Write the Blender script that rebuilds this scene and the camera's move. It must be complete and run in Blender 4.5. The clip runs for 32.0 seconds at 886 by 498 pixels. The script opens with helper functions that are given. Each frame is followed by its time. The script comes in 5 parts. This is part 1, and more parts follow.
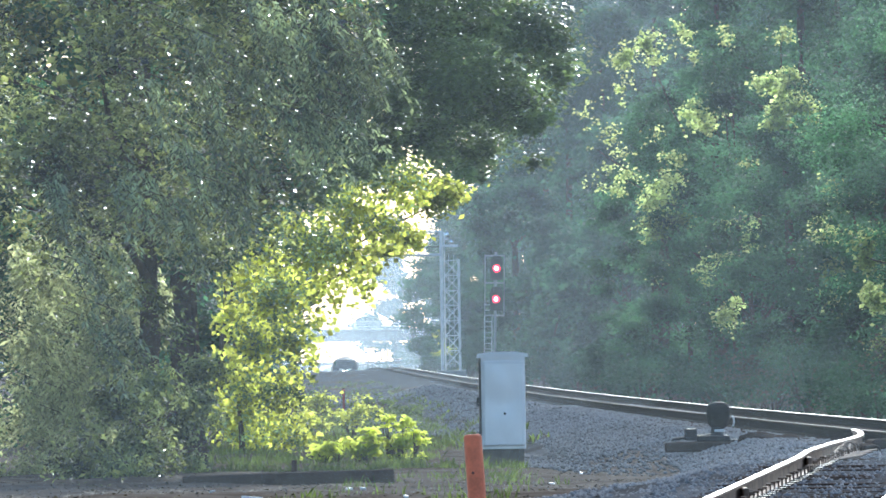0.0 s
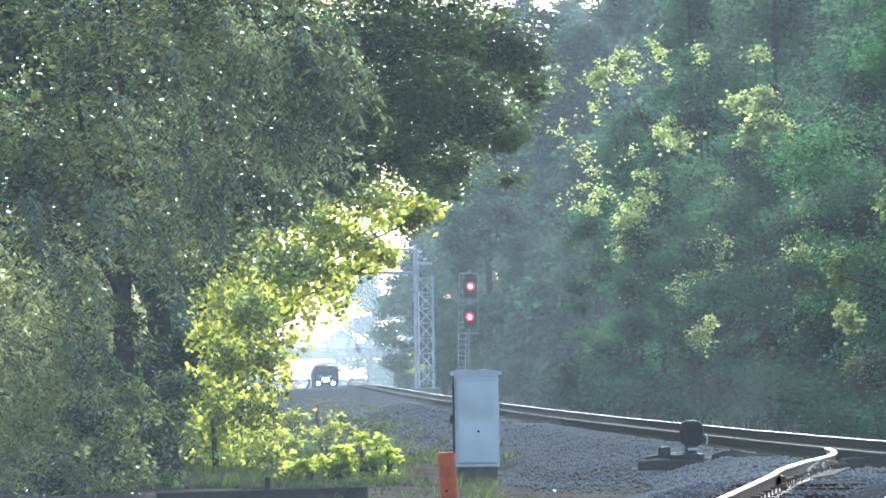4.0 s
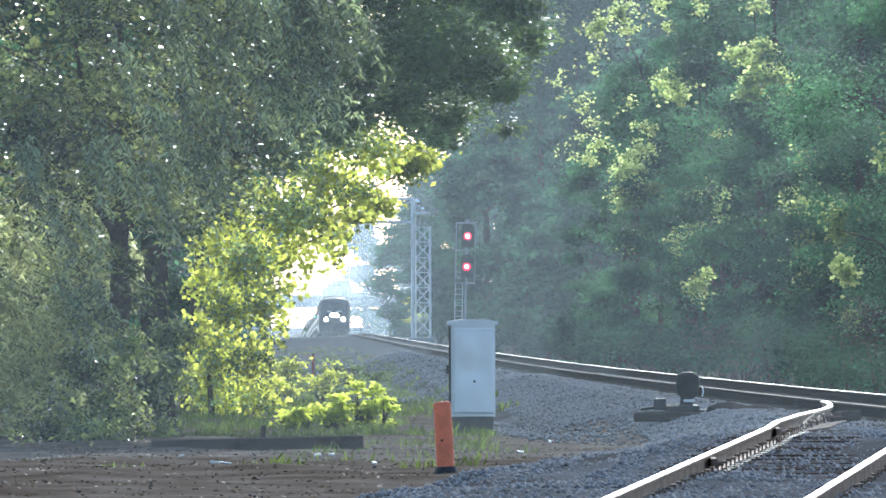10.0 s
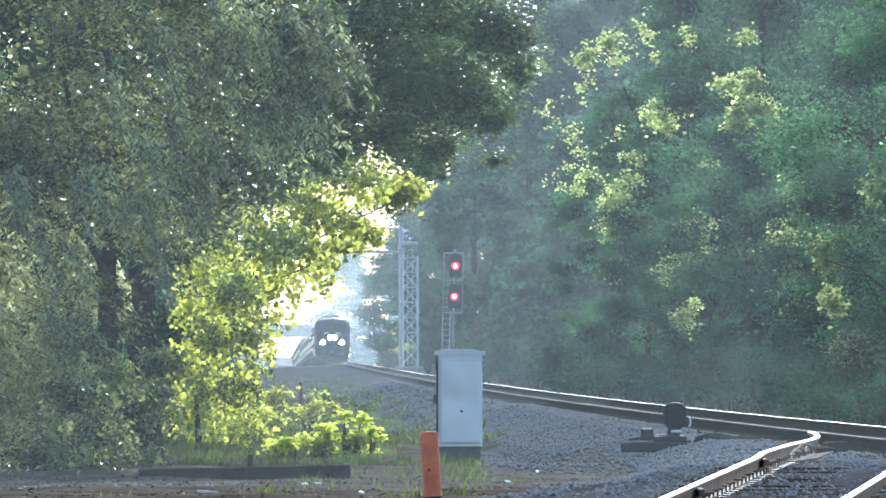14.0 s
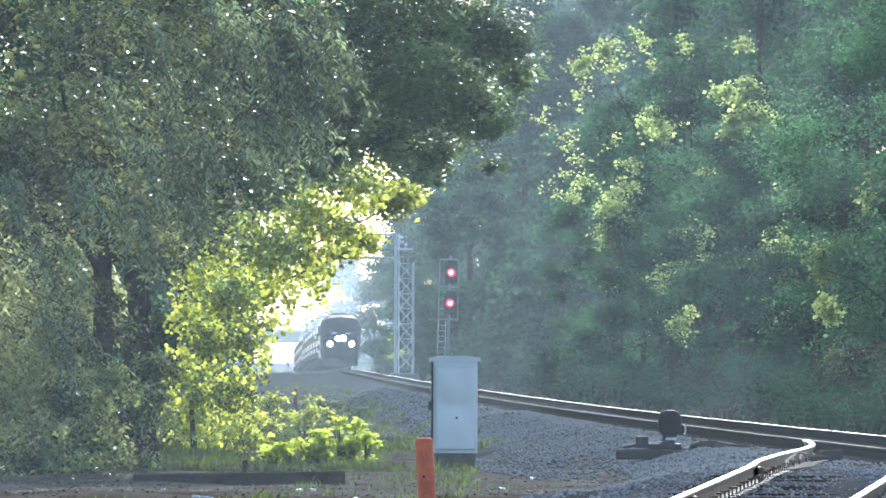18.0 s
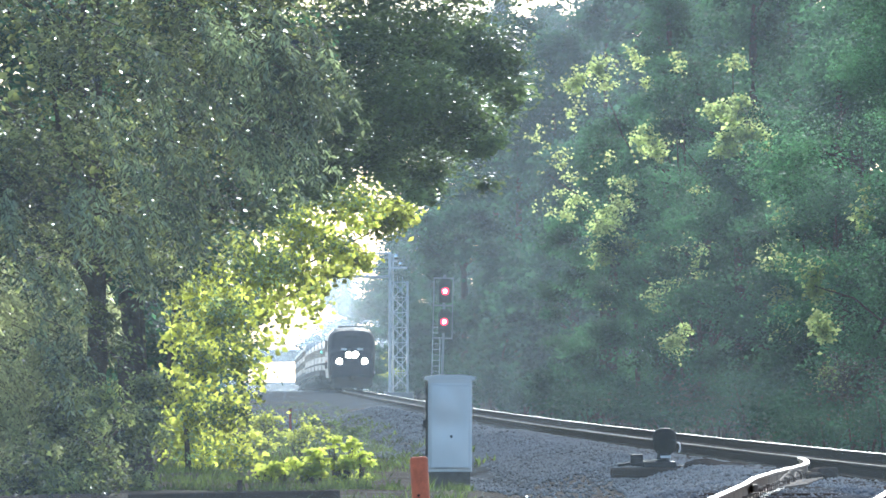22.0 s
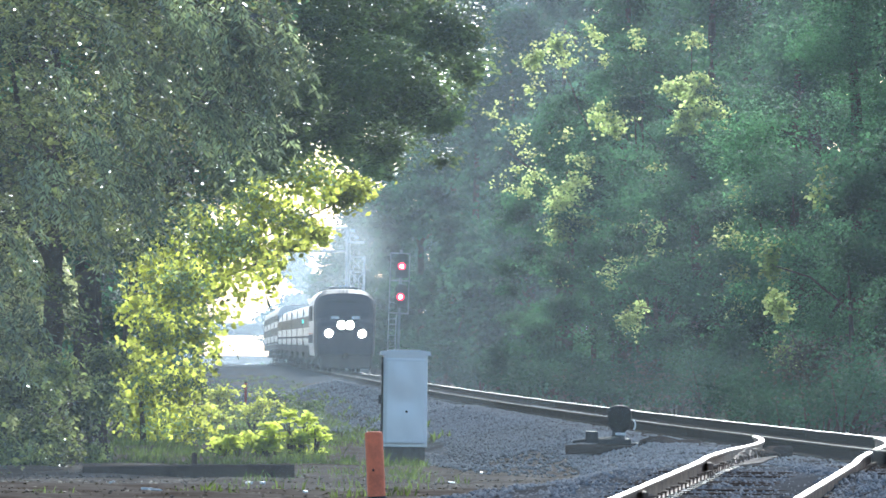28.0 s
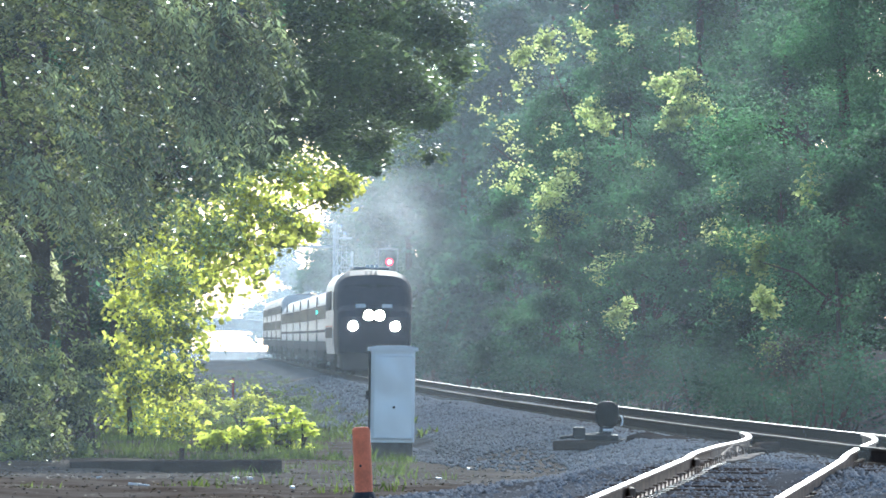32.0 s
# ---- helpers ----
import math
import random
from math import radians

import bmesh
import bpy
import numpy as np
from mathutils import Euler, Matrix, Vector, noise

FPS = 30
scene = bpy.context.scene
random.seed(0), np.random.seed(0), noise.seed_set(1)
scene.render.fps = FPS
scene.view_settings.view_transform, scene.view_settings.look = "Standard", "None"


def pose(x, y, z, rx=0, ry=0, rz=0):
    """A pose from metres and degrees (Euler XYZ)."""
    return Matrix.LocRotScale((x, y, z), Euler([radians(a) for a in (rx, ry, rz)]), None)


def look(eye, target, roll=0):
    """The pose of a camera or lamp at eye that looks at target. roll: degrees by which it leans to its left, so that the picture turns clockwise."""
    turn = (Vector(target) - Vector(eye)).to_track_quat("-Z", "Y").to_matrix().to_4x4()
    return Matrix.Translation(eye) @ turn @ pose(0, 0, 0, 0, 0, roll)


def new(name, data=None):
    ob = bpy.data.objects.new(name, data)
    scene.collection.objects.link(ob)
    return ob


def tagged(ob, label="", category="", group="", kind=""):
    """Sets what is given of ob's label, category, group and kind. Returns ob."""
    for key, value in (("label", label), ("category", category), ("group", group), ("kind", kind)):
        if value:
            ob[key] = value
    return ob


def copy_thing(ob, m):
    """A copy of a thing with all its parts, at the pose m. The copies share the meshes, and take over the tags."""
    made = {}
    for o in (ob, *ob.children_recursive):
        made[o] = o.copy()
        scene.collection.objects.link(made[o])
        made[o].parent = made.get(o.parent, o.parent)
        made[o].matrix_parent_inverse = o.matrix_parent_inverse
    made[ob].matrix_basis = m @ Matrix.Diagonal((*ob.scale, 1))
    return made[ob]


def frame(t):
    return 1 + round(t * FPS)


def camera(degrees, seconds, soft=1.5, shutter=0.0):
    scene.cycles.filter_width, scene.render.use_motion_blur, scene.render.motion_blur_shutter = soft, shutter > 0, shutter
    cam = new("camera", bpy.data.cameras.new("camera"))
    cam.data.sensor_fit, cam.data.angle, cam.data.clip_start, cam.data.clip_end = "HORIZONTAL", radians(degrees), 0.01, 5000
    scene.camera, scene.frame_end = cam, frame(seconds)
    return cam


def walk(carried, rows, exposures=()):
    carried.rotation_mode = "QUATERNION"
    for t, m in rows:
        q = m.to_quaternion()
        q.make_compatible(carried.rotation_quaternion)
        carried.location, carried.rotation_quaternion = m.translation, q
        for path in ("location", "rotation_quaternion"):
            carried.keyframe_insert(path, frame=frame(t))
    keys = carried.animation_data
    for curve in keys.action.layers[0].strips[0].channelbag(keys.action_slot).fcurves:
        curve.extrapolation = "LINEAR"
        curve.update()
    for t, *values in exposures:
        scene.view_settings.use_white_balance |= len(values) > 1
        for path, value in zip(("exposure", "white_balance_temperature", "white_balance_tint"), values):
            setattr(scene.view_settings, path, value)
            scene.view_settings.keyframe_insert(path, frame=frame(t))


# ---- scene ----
LENS = 6.4
EYE = 1.3
cam = camera(LENS, 32.0, soft=1.6)
ROWS = [
    (0.0, 0.4007, 0.7201, -0.890),
    (0.5, 0.3373, 0.7598, -0.997),
    (1.0, 0.3421, 0.8384, -0.971),
    (1.5, 0.3014, 0.8099, -0.679),
    (2.0, 0.1566, 0.7676, -0.629),
    (2.5, 0.0612, 0.8655, -0.587),
    (4.5, 0.2457, 0.8157, -0.743),
    (5.0, 0.0827, 0.6290, -0.474),
    (5.5, 0.0861, 0.6778, -0.667),
    (6.0, 0.2389, 0.7680, -0.716),
    (6.5, 0.3915, 0.7923, -0.554),
    (7.0, 0.3632, 0.6648, -0.530),
    (7.5, 0.1944, 0.6441, -0.587),
    (8.0, 0.2538, 0.6069, -0.550),
    (8.5, 0.0425, 0.6362, -0.439),
    (9.0, 0.1162, 0.7340, -0.437),
    (9.5, 0.2414, 0.6276, -0.312),
    (10.0, 0.1948, 0.4804, -0.247),
    (10.5, 0.0645, 0.6203, -0.178),
    (11.0, -0.0116, 0.6142, -0.255),
    (11.5, -0.0355, 0.6450, -0.239),
    (12.0, -0.0056, 0.6968, -0.335),
    (12.5, 0.1278, 0.7526, -0.207),
    (13.0, 0.0317, 0.7317, -0.288),
    (13.5, -0.0394, 0.7279, -0.138),
    (14.0, 0.1049, 0.6960, -0.094),
    (14.5, 0.0386, 0.7402, -0.004),
    (16.5, 0.3219, 0.7847, 0.202),
    (17.0, 0.4235, 0.7760, 0.111),
    (17.5, 0.2117, 0.7813, 0.126),
    (18.0, 0.0750, 0.7428, 0.195),
    (18.5, 0.1428, 0.8892, 0.210),
    (19.0, 0.0621, 0.8763, 0.151),
    (19.5, 0.0246, 0.7065, 0.176),
    (20.0, -0.0000, 0.6987, 0.000),
    (20.5, -0.0004, 0.7413, 0.160),
    (21.0, 0.0068, 0.7924, 0.217),
    (21.5, -0.0129, 0.8316, 0.185),
    (22.0, 0.0320, 0.8782, 0.001),
    (22.5, 0.1800, 0.9085, 0.104),
    (23.0, 0.1674, 0.7219, 0.160),
    (23.5, 0.0402, 0.5818, 0.335),
    (24.0, 0.0233, 0.4910, 0.092),
    (24.5, -0.1729, 0.5625, 0.262),
    (25.0, -0.2098, 0.5509, 0.227),
    (25.5, -0.2180, 0.4972, 0.243),
    (27.5, -0.2146, 0.5552, 0.377),
    (28.0, -0.2804, 0.7009, 0.557),
    (28.5, -0.4365, 0.7295, 0.519),
    (29.0, -0.3541, 0.7212, 0.614),
    (29.5, -0.2894, 0.7222, 0.666),
    (30.0, -0.3272, 0.8437, 0.604),
    (30.5, -0.3556, 0.8665, 0.698),
    (31.0, -0.3772, 0.8621, 0.677),
    (31.5, -0.3216, 0.6993, 0.608),
    (32.0, -0.3699, 0.6712, 0.657),
]
walk(cam, [(t, pose(0, 0, EYE, 90 + pitch, 0, yaw) @ pose(0, 0, 0, 0, 0, roll)) for t, yaw, pitch, roll in ROWS], exposures=[(0.0, 0.06, 5600.0, 3.5), (32.0, 0.06, 5600.0, 3.5)])

# ---- world and sun: low morning sun ahead, a little right of the line ----
SUN_AZ, SUN_EL = 5.0, 30.0
world = bpy.data.worlds.new("world")
scene.world = world
world.use_nodes = True
wn = world.node_tree.nodes
sky = wn.new("ShaderNodeTexSky")
sky.sky_type, sky.sun_disc = "NISHITA", False
sky.sun_elevation, sky.sun_rotation = radians(SUN_EL), radians(SUN_AZ)
sky.dust_density = 2.0
world.node_tree.links.new(sky.outputs[0], wn["Background"].inputs[0])
wn["Background"].inputs[1].default_value = 0.25
sun_data = bpy.data.lights.new("sun", "SUN")
sun_data.energy, sun_data.angle, sun_data.color = 5.0, radians(0.53), (1.0, 0.95, 0.86)
sun = new("sun", sun_data)
sd = Vector((math.sin(radians(SUN_AZ)) * math.cos(radians(SUN_EL)), math.cos(radians(SUN_AZ)) * math.cos(radians(SUN_EL)), math.sin(radians(SUN_EL))))
sun.matrix_world = look(sd * 300, (0, 0, 0))


# ---- materials ----
def material(name, colour, rough=0.6, metal=0.0, vary=0.25, scale=8.0, bump=0.0, bump_scale=40.0, spec=0.5, colour2=None, fine=60.0, per_object=0.0, per_island=0.0):
    """A principled surface with two scales of colour variation and a fine relief."""
    m = bpy.data.materials.new(name)
    m.use_nodes = True
    nt = m.node_tree
    n, l = nt.nodes, nt.links
    b = n["Principled BSDF"]
    b.inputs["Roughness"].default_value = rough
    b.inputs["Metallic"].default_value = metal
    b.inputs["Specular IOR Level"].default_value = spec
    tc = n.new("ShaderNodeTexCoord")
    n1 = n.new("ShaderNodeTexNoise")
    n1.inputs["Scale"].default_value = scale
    n1.inputs["Detail"].default_value = 5
    n2 = n.new("ShaderNodeTexNoise")
    n2.inputs["Scale"].default_value = fine
    n2.inputs["Detail"].default_value = 3
    for q in (n1, n2):
        l.new(tc.outputs["Object"], q.inputs["Vector"])
    add = n.new("ShaderNodeMath")
    add.operation = "MULTIPLY_ADD"
    l.new(n2.outputs["Fac"], add.inputs[0])
    add.inputs[1].default_value = 0.4
    l.new(n1.outputs["Fac"], add.inputs[2])
    last = add.outputs[0]
    if per_object:
        oi = n.new("ShaderNodeObjectInfo")
        pa = n.new("ShaderNodeMath")
        pa.operation = "MULTIPLY_ADD"
        l.new(oi.outputs["Random"], pa.inputs[0])
        pa.inputs[1].default_value = per_object
        l.new(last, pa.inputs[2])
        last = pa.outputs[0]
    if per_island:
        gi = n.new("ShaderNodeNewGeometry")
        pi = n.new("ShaderNodeMath")
        pi.operation = "MULTIPLY_ADD"
        l.new(gi.outputs["Random Per Island"], pi.inputs[0])
        pi.inputs[1].default_value = per_island
        l.new(last, pi.inputs[2])
        last = pi.outputs[0]
    ramp = n.new("ShaderNodeValToRGB")
    c2 = colour2 or tuple(c * (1 - vary) for c in colour)
    c1 = colour if colour2 else tuple(min(1, c * (1 + vary)) for c in colour)
    ramp.color_ramp.elements[0].position, ramp.color_ramp.elements[1].position = 0.5, 0.9
    ramp.color_ramp.elements[0].color = (*c2, 1)
    ramp.color_ramp.elements[1].color = (*c1, 1)
    l.new(last, ramp.inputs[0])
    l.new(ramp.outputs[0], b.inputs["Base Color"])
    if bump:
        n3 = n.new("ShaderNodeTexNoise")
        n3.inputs["Scale"].default_value = bump_scale
        n3.inputs["Detail"].default_value = 4
        l.new(tc.outputs["Object"], n3.inputs["Vector"])
        bp = n.new("ShaderNodeBump")
        bp.inputs["Strength"].default_value = bump
        bp.inputs["Distance"].default_value = 0.02
        l.new(n3.outputs["Fac"], bp.inputs["Height"])
        l.new(bp.outputs[0], b.inputs["Normal"])
    return m


def leaf_material(name, dark, light, through_colour, share=0.45, rough=0.42, spec=0.5, low=0.6, tone=(0.45, 1.6), tone_scale=0.8):
    """Foliage: a glossy upper face and light that comes through the blade, varied leaf by leaf and bough by bough."""
    m = bpy.data.materials.new(name)
    m.use_nodes = True
    nt = m.node_tree
    n, l = nt.nodes, nt.links
    b = n["Principled BSDF"]
    b.inputs["Roughness"].default_value = rough
    b.inputs["Specular IOR Level"].default_value = spec
    geo = n.new("ShaderNodeNewGeometry")
    ramp = n.new("ShaderNodeValToRGB")
    ramp.color_ramp.elements[0].color = (*dark, 1)
    ramp.color_ramp.elements[1].color = (*light, 1)
    l.new(geo.outputs["Random Per Island"], ramp.inputs[0])
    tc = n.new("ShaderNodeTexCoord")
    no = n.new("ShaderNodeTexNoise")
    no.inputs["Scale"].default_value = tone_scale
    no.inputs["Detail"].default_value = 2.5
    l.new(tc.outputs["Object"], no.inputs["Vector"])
    # Patchy tone per bough: lit and shaded masses are put into the leaf colour
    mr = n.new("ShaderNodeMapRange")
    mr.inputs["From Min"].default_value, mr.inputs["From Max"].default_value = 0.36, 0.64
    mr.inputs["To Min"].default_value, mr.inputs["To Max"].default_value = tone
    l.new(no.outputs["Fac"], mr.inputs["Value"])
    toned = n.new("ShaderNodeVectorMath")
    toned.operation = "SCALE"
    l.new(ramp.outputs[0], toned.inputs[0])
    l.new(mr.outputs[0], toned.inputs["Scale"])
    l.new(toned.outputs[0], b.inputs["Base Color"])
    tr = n.new("ShaderNodeBsdfTranslucent")
    r2 = n.new("ShaderNodeValToRGB")
    r2.color_ramp.elements[0].color = (*(c * low for c in through_colour), 1)
    r2.color_ramp.elements[1].color = (*through_colour, 1)
    l.new(geo.outputs["Random Per Island"], r2.inputs[0])
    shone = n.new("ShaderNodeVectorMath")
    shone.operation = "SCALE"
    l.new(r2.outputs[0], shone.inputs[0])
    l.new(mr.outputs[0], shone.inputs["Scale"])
    l.new(shone.outputs[0], tr.inputs["Color"])
    mix = n.new("ShaderNodeMixShader")
    mix.inputs[0].default_value = share
    l.new(b.outputs[0], mix.inputs[1])
    l.new(tr.outputs[0], mix.inputs[2])
    l.new(mix.outputs[0], n["Material Output"].inputs[0])
    return m


def glow_material(name, colour, strength):
    m = bpy.data.materials.new(name)
    m.use_nodes = True
    b = m.node_tree.nodes["Principled BSDF"]
    b.inputs["Base Color"].default_value = (*(min(1, c) for c in colour), 1)
    b.inputs["Emission Color"].default_value = (*colour, 1)
    b.inputs["Emission Strength"].default_value = strength
    return m


def veil_material(name, cover, scale, colour=(0.71, 0.86, 1.0)):
    """Translucent veil: most light passes, the rest is scattered onward."""
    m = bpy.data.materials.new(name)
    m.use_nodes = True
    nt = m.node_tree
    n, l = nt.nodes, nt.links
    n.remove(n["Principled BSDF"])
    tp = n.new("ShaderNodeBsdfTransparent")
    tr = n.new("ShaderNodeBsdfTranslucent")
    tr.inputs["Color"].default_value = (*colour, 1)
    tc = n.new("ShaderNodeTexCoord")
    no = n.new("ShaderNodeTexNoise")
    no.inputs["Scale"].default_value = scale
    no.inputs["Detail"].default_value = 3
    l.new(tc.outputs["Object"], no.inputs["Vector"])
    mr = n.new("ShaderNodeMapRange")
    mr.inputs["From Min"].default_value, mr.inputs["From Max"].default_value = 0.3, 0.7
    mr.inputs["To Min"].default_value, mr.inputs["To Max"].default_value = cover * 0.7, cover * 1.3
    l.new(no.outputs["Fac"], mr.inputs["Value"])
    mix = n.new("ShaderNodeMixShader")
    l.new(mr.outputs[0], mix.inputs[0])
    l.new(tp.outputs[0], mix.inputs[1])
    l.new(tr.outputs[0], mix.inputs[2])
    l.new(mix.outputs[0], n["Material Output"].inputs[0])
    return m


M_GROUND = material("earth", (0.145, 0.127, 0.11), 1.0, vary=0.5, scale=0.9, fine=9, bump=0.9, bump_scale=9, spec=0.0, colour2=(0.065, 0.050, 0.040))
M_BALLAST = material("ballast_bed", (0.125, 0.13, 0.14), 0.95, vary=0.4, scale=0.35, fine=26, bump=1.0, bump_scale=18, spec=0.0, colour2=(0.045, 0.043, 0.042))
M_STONE = material("crushed_granite", (0.25, 0.25, 0.255), 0.9, vary=0.4, scale=0.8, fine=14, spec=0.0, colour2=(0.045, 0.038, 0.034), per_island=0.45)
M_CLOD = material("earth_clods", (0.20, 0.165, 0.14), 0.95, vary=0.4, scale=0.8, fine=14, spec=0.0, colour2=(0.075, 0.06, 0.048), per_island=0.45)
M_TIE = material("creosoted_wood", (0.058, 0.044, 0.036), 0.95, vary=0.5, scale=5, fine=40, bump=0.5, bump_scale=30, spec=0.0, per_object=0.25)
M_RAIL_TOP = material("polished_rail_head", (0.46, 0.45, 0.44), 0.36, 1.0, vary=0.12, scale=3, fine=50)
M_RAIL_MAIN = material("worn_rail_head", (0.24, 0.235, 0.23), 0.45, 1.0, vary=0.12, scale=3, fine=50)
M_RAIL_DULL = material("dull_rail_head", (0.26, 0.22, 0.19), 0.75, 0.1, vary=0.3, scale=3, fine=50, spec=0.1)
M_RAIL = material("rusty_rail_web", (0.028, 0.021, 0.018), 0.9, 0.0, vary=0.4, scale=3, fine=40, bump=0.3, spec=0.02)
M_RUST_LIGHT = material("tan_rust", (0.24, 0.165, 0.12), 0.8, 0.05, vary=0.35, scale=3, fine=40, bump=0.3)
M_IRON = material("dark_iron", (0.035, 0.033, 0.035), 0.6, 0.3, vary=0.4, scale=12, fine=60, bump=0.2)
M_BLACK = material("black_paint", (0.012, 0.012, 0.013), 0.6, 0.0, vary=0.3, scale=6, spec=0.1)
M_GALV = material("galvanised_steel", (0.82, 0.83, 0.84), 0.45, 0.1, vary=0.18, scale=2.5, fine=25, bump=0.05)
M_ALU = material("weathered_aluminium", (0.93, 0.935, 0.94), 0.42, 0.18, vary=0.05, scale=2.2, fine=20, bump=1.0, bump_scale=2.6)
M_ALU_ROOF = material("dull_aluminium_roof", (0.90, 0.90, 0.91), 0.5, 0.0, vary=0.08, scale=2.2, fine=20)
M_CONCRETE = material("concrete", (0.42, 0.40, 0.37), 0.9, vary=0.25, scale=0.6, fine=8, bump=0.3)
# Cabinet plinth: dirty concrete with the shadow at its foot put in
M_PLINTH = material("shadow_dark_concrete", (0.13, 0.115, 0.10), 0.95, vary=0.4, scale=1.5, fine=12, bump=0.4, spec=0.1)
M_ORANGE = material("faded_orange_paint", (0.82, 0.22, 0.11), 0.55, 0.0, vary=0.2, scale=6, fine=50, bump=0.1)
M_RED = material("dull_red_paint", (0.30, 0.05, 0.035), 0.6, vary=0.25, scale=6)
M_BARK = material("bark", (0.075, 0.058, 0.045), 1.0, vary=0.45, scale=5, fine=30, bump=0.9, bump_scale=14, spec=0.0)
M_STEEL = material("stainless_side", (0.68, 0.69, 0.70), 0.40, 0.3, vary=0.12, scale=0.8, fine=12)
# Girder and piers: the shade under the deck is put into this dark colour
M_BRIDGE = material("shaded_bridge_girder", (0.09, 0.09, 0.09), 0.95, vary=0.3, scale=0.3, fine=4, spec=0.05)
M_ROOF = material("grey_roof", (0.30, 0.31, 0.33), 0.5, 0.3, vary=0.2, scale=0.8)
M_LOCO = material("silver_grey_paint", (0.60, 0.61, 0.63), 0.38, 0.2, vary=0.12, scale=0.8)
M_BLUE = material("deep_blue_paint", (0.022, 0.025, 0.042), 0.6, 0.0, vary=0.2, scale=0.8, spec=0.1)
M_STRIPE = material("red_stripe_paint", (0.35, 0.05, 0.05), 0.4, vary=0.1)
M_CHROME = material("bright_metal", (0.9, 0.9, 0.9), 0.25, 1.0, vary=0.05)
M_WHITE = material("white_paint", (0.78, 0.78, 0.78), 0.5, vary=0.08)
M_GLASS = material("dark_glass", (0.015, 0.017, 0.02), 0.3, 0.0, vary=0.1, spec=0.01)
M_UNDER = material("underfloor_grime", (0.035, 0.03, 0.028), 0.85, vary=0.3, scale=2)
M_HEAD = glow_material("headlight_glow", (1.0, 0.86, 0.66), 60.0)
M_DITCH = glow_material("ditch_light_glow", (1.0, 0.84, 0.62), 45.0)
M_REDLAMP = glow_material("red_signal_glow", (1.0, 0.012, 0.045), 4.5)
M_REDCORE = glow_material("red_signal_core", (1.0, 0.75, 0.8), 8.0)
M_GREEN_SPOT = glow_material("green_spot_glow", (0.15, 1.0, 0.75), 3.0)
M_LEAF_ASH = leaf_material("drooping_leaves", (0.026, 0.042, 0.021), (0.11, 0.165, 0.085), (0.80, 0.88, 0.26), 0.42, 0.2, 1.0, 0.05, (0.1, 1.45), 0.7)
# Lit copy of the ash leaves, with the sunlight put into its colours
M_LEAF_ASH_LIT = leaf_material("sunlit_ash_leaves", (0.04, 0.07, 0.035), (0.14, 0.20, 0.10), (0.94, 0.98, 0.46), 0.78, 0.2, 1.0, 0.3, (0.65, 1.0), 1.2)
# Lighter copy for the hanging sprays; their shine is put into the colour
M_LEAF_SPRAY = leaf_material("lit_spray_leaves", (0.09, 0.14, 0.085), (0.28, 0.36, 0.23), (0.66, 0.78, 0.32), 0.42, 0.2, 1.0, 0.12)
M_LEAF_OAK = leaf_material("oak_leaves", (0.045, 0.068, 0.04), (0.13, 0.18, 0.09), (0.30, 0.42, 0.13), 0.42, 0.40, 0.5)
# Through colour pushed almost to full, so sunlight is put into the leaves
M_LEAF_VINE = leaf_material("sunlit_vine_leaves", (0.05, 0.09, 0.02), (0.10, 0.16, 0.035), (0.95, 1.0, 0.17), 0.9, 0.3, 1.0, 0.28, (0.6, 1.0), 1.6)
# Far brighter than the woodland leaves: sun patches are put into this colour
M_LEAF_SUN_PATCH = leaf_material("sunlit_patch_leaves", (0.04, 0.085, 0.025), (0.09, 0.16, 0.045), (0.86, 1.0, 0.36), 0.88, 0.4, 0.4, 0.35, (0.65, 1.0), 1.2)
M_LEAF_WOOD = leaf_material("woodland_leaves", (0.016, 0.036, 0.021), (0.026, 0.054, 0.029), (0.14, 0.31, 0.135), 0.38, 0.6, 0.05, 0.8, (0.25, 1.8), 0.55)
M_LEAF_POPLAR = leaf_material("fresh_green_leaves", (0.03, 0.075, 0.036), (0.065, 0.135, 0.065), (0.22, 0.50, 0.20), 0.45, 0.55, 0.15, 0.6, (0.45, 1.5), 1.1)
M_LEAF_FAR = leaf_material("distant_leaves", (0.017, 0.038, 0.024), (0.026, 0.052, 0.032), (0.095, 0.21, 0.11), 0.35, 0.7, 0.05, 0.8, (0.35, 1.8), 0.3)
# Weed leaves kept bright throughout; the sunlit look is in their colour
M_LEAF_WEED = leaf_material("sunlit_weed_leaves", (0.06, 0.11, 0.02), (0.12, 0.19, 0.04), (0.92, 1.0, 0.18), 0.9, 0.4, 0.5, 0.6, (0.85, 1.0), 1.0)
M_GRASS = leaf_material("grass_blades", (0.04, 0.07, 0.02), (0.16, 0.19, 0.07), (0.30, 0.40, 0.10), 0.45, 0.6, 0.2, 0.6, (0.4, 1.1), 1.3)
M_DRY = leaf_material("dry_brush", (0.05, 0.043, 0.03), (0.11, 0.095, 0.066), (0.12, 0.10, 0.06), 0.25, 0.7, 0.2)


# ---- mesh helpers ----
def obj(name, bm, mats, parent=None, label="", smooth=False):
    me = bpy.data.meshes.new(name)
    bm.to_mesh(me)
    bm.free()
    for m in mats if isinstance(mats, (list, tuple)) else [mats]:
        me.materials.append(m)
    if smooth:
        me.polygons.foreach_set("use_smooth", [True] * len(me.polygons))
    ob = new(name, me)
    if parent:
        ob.parent = parent
    if label:
        ob["label"] = label
    return ob


def part(name, bm, mats, parent, label="", smooth=False):
    return obj(name, bm, mats, parent, label, smooth)


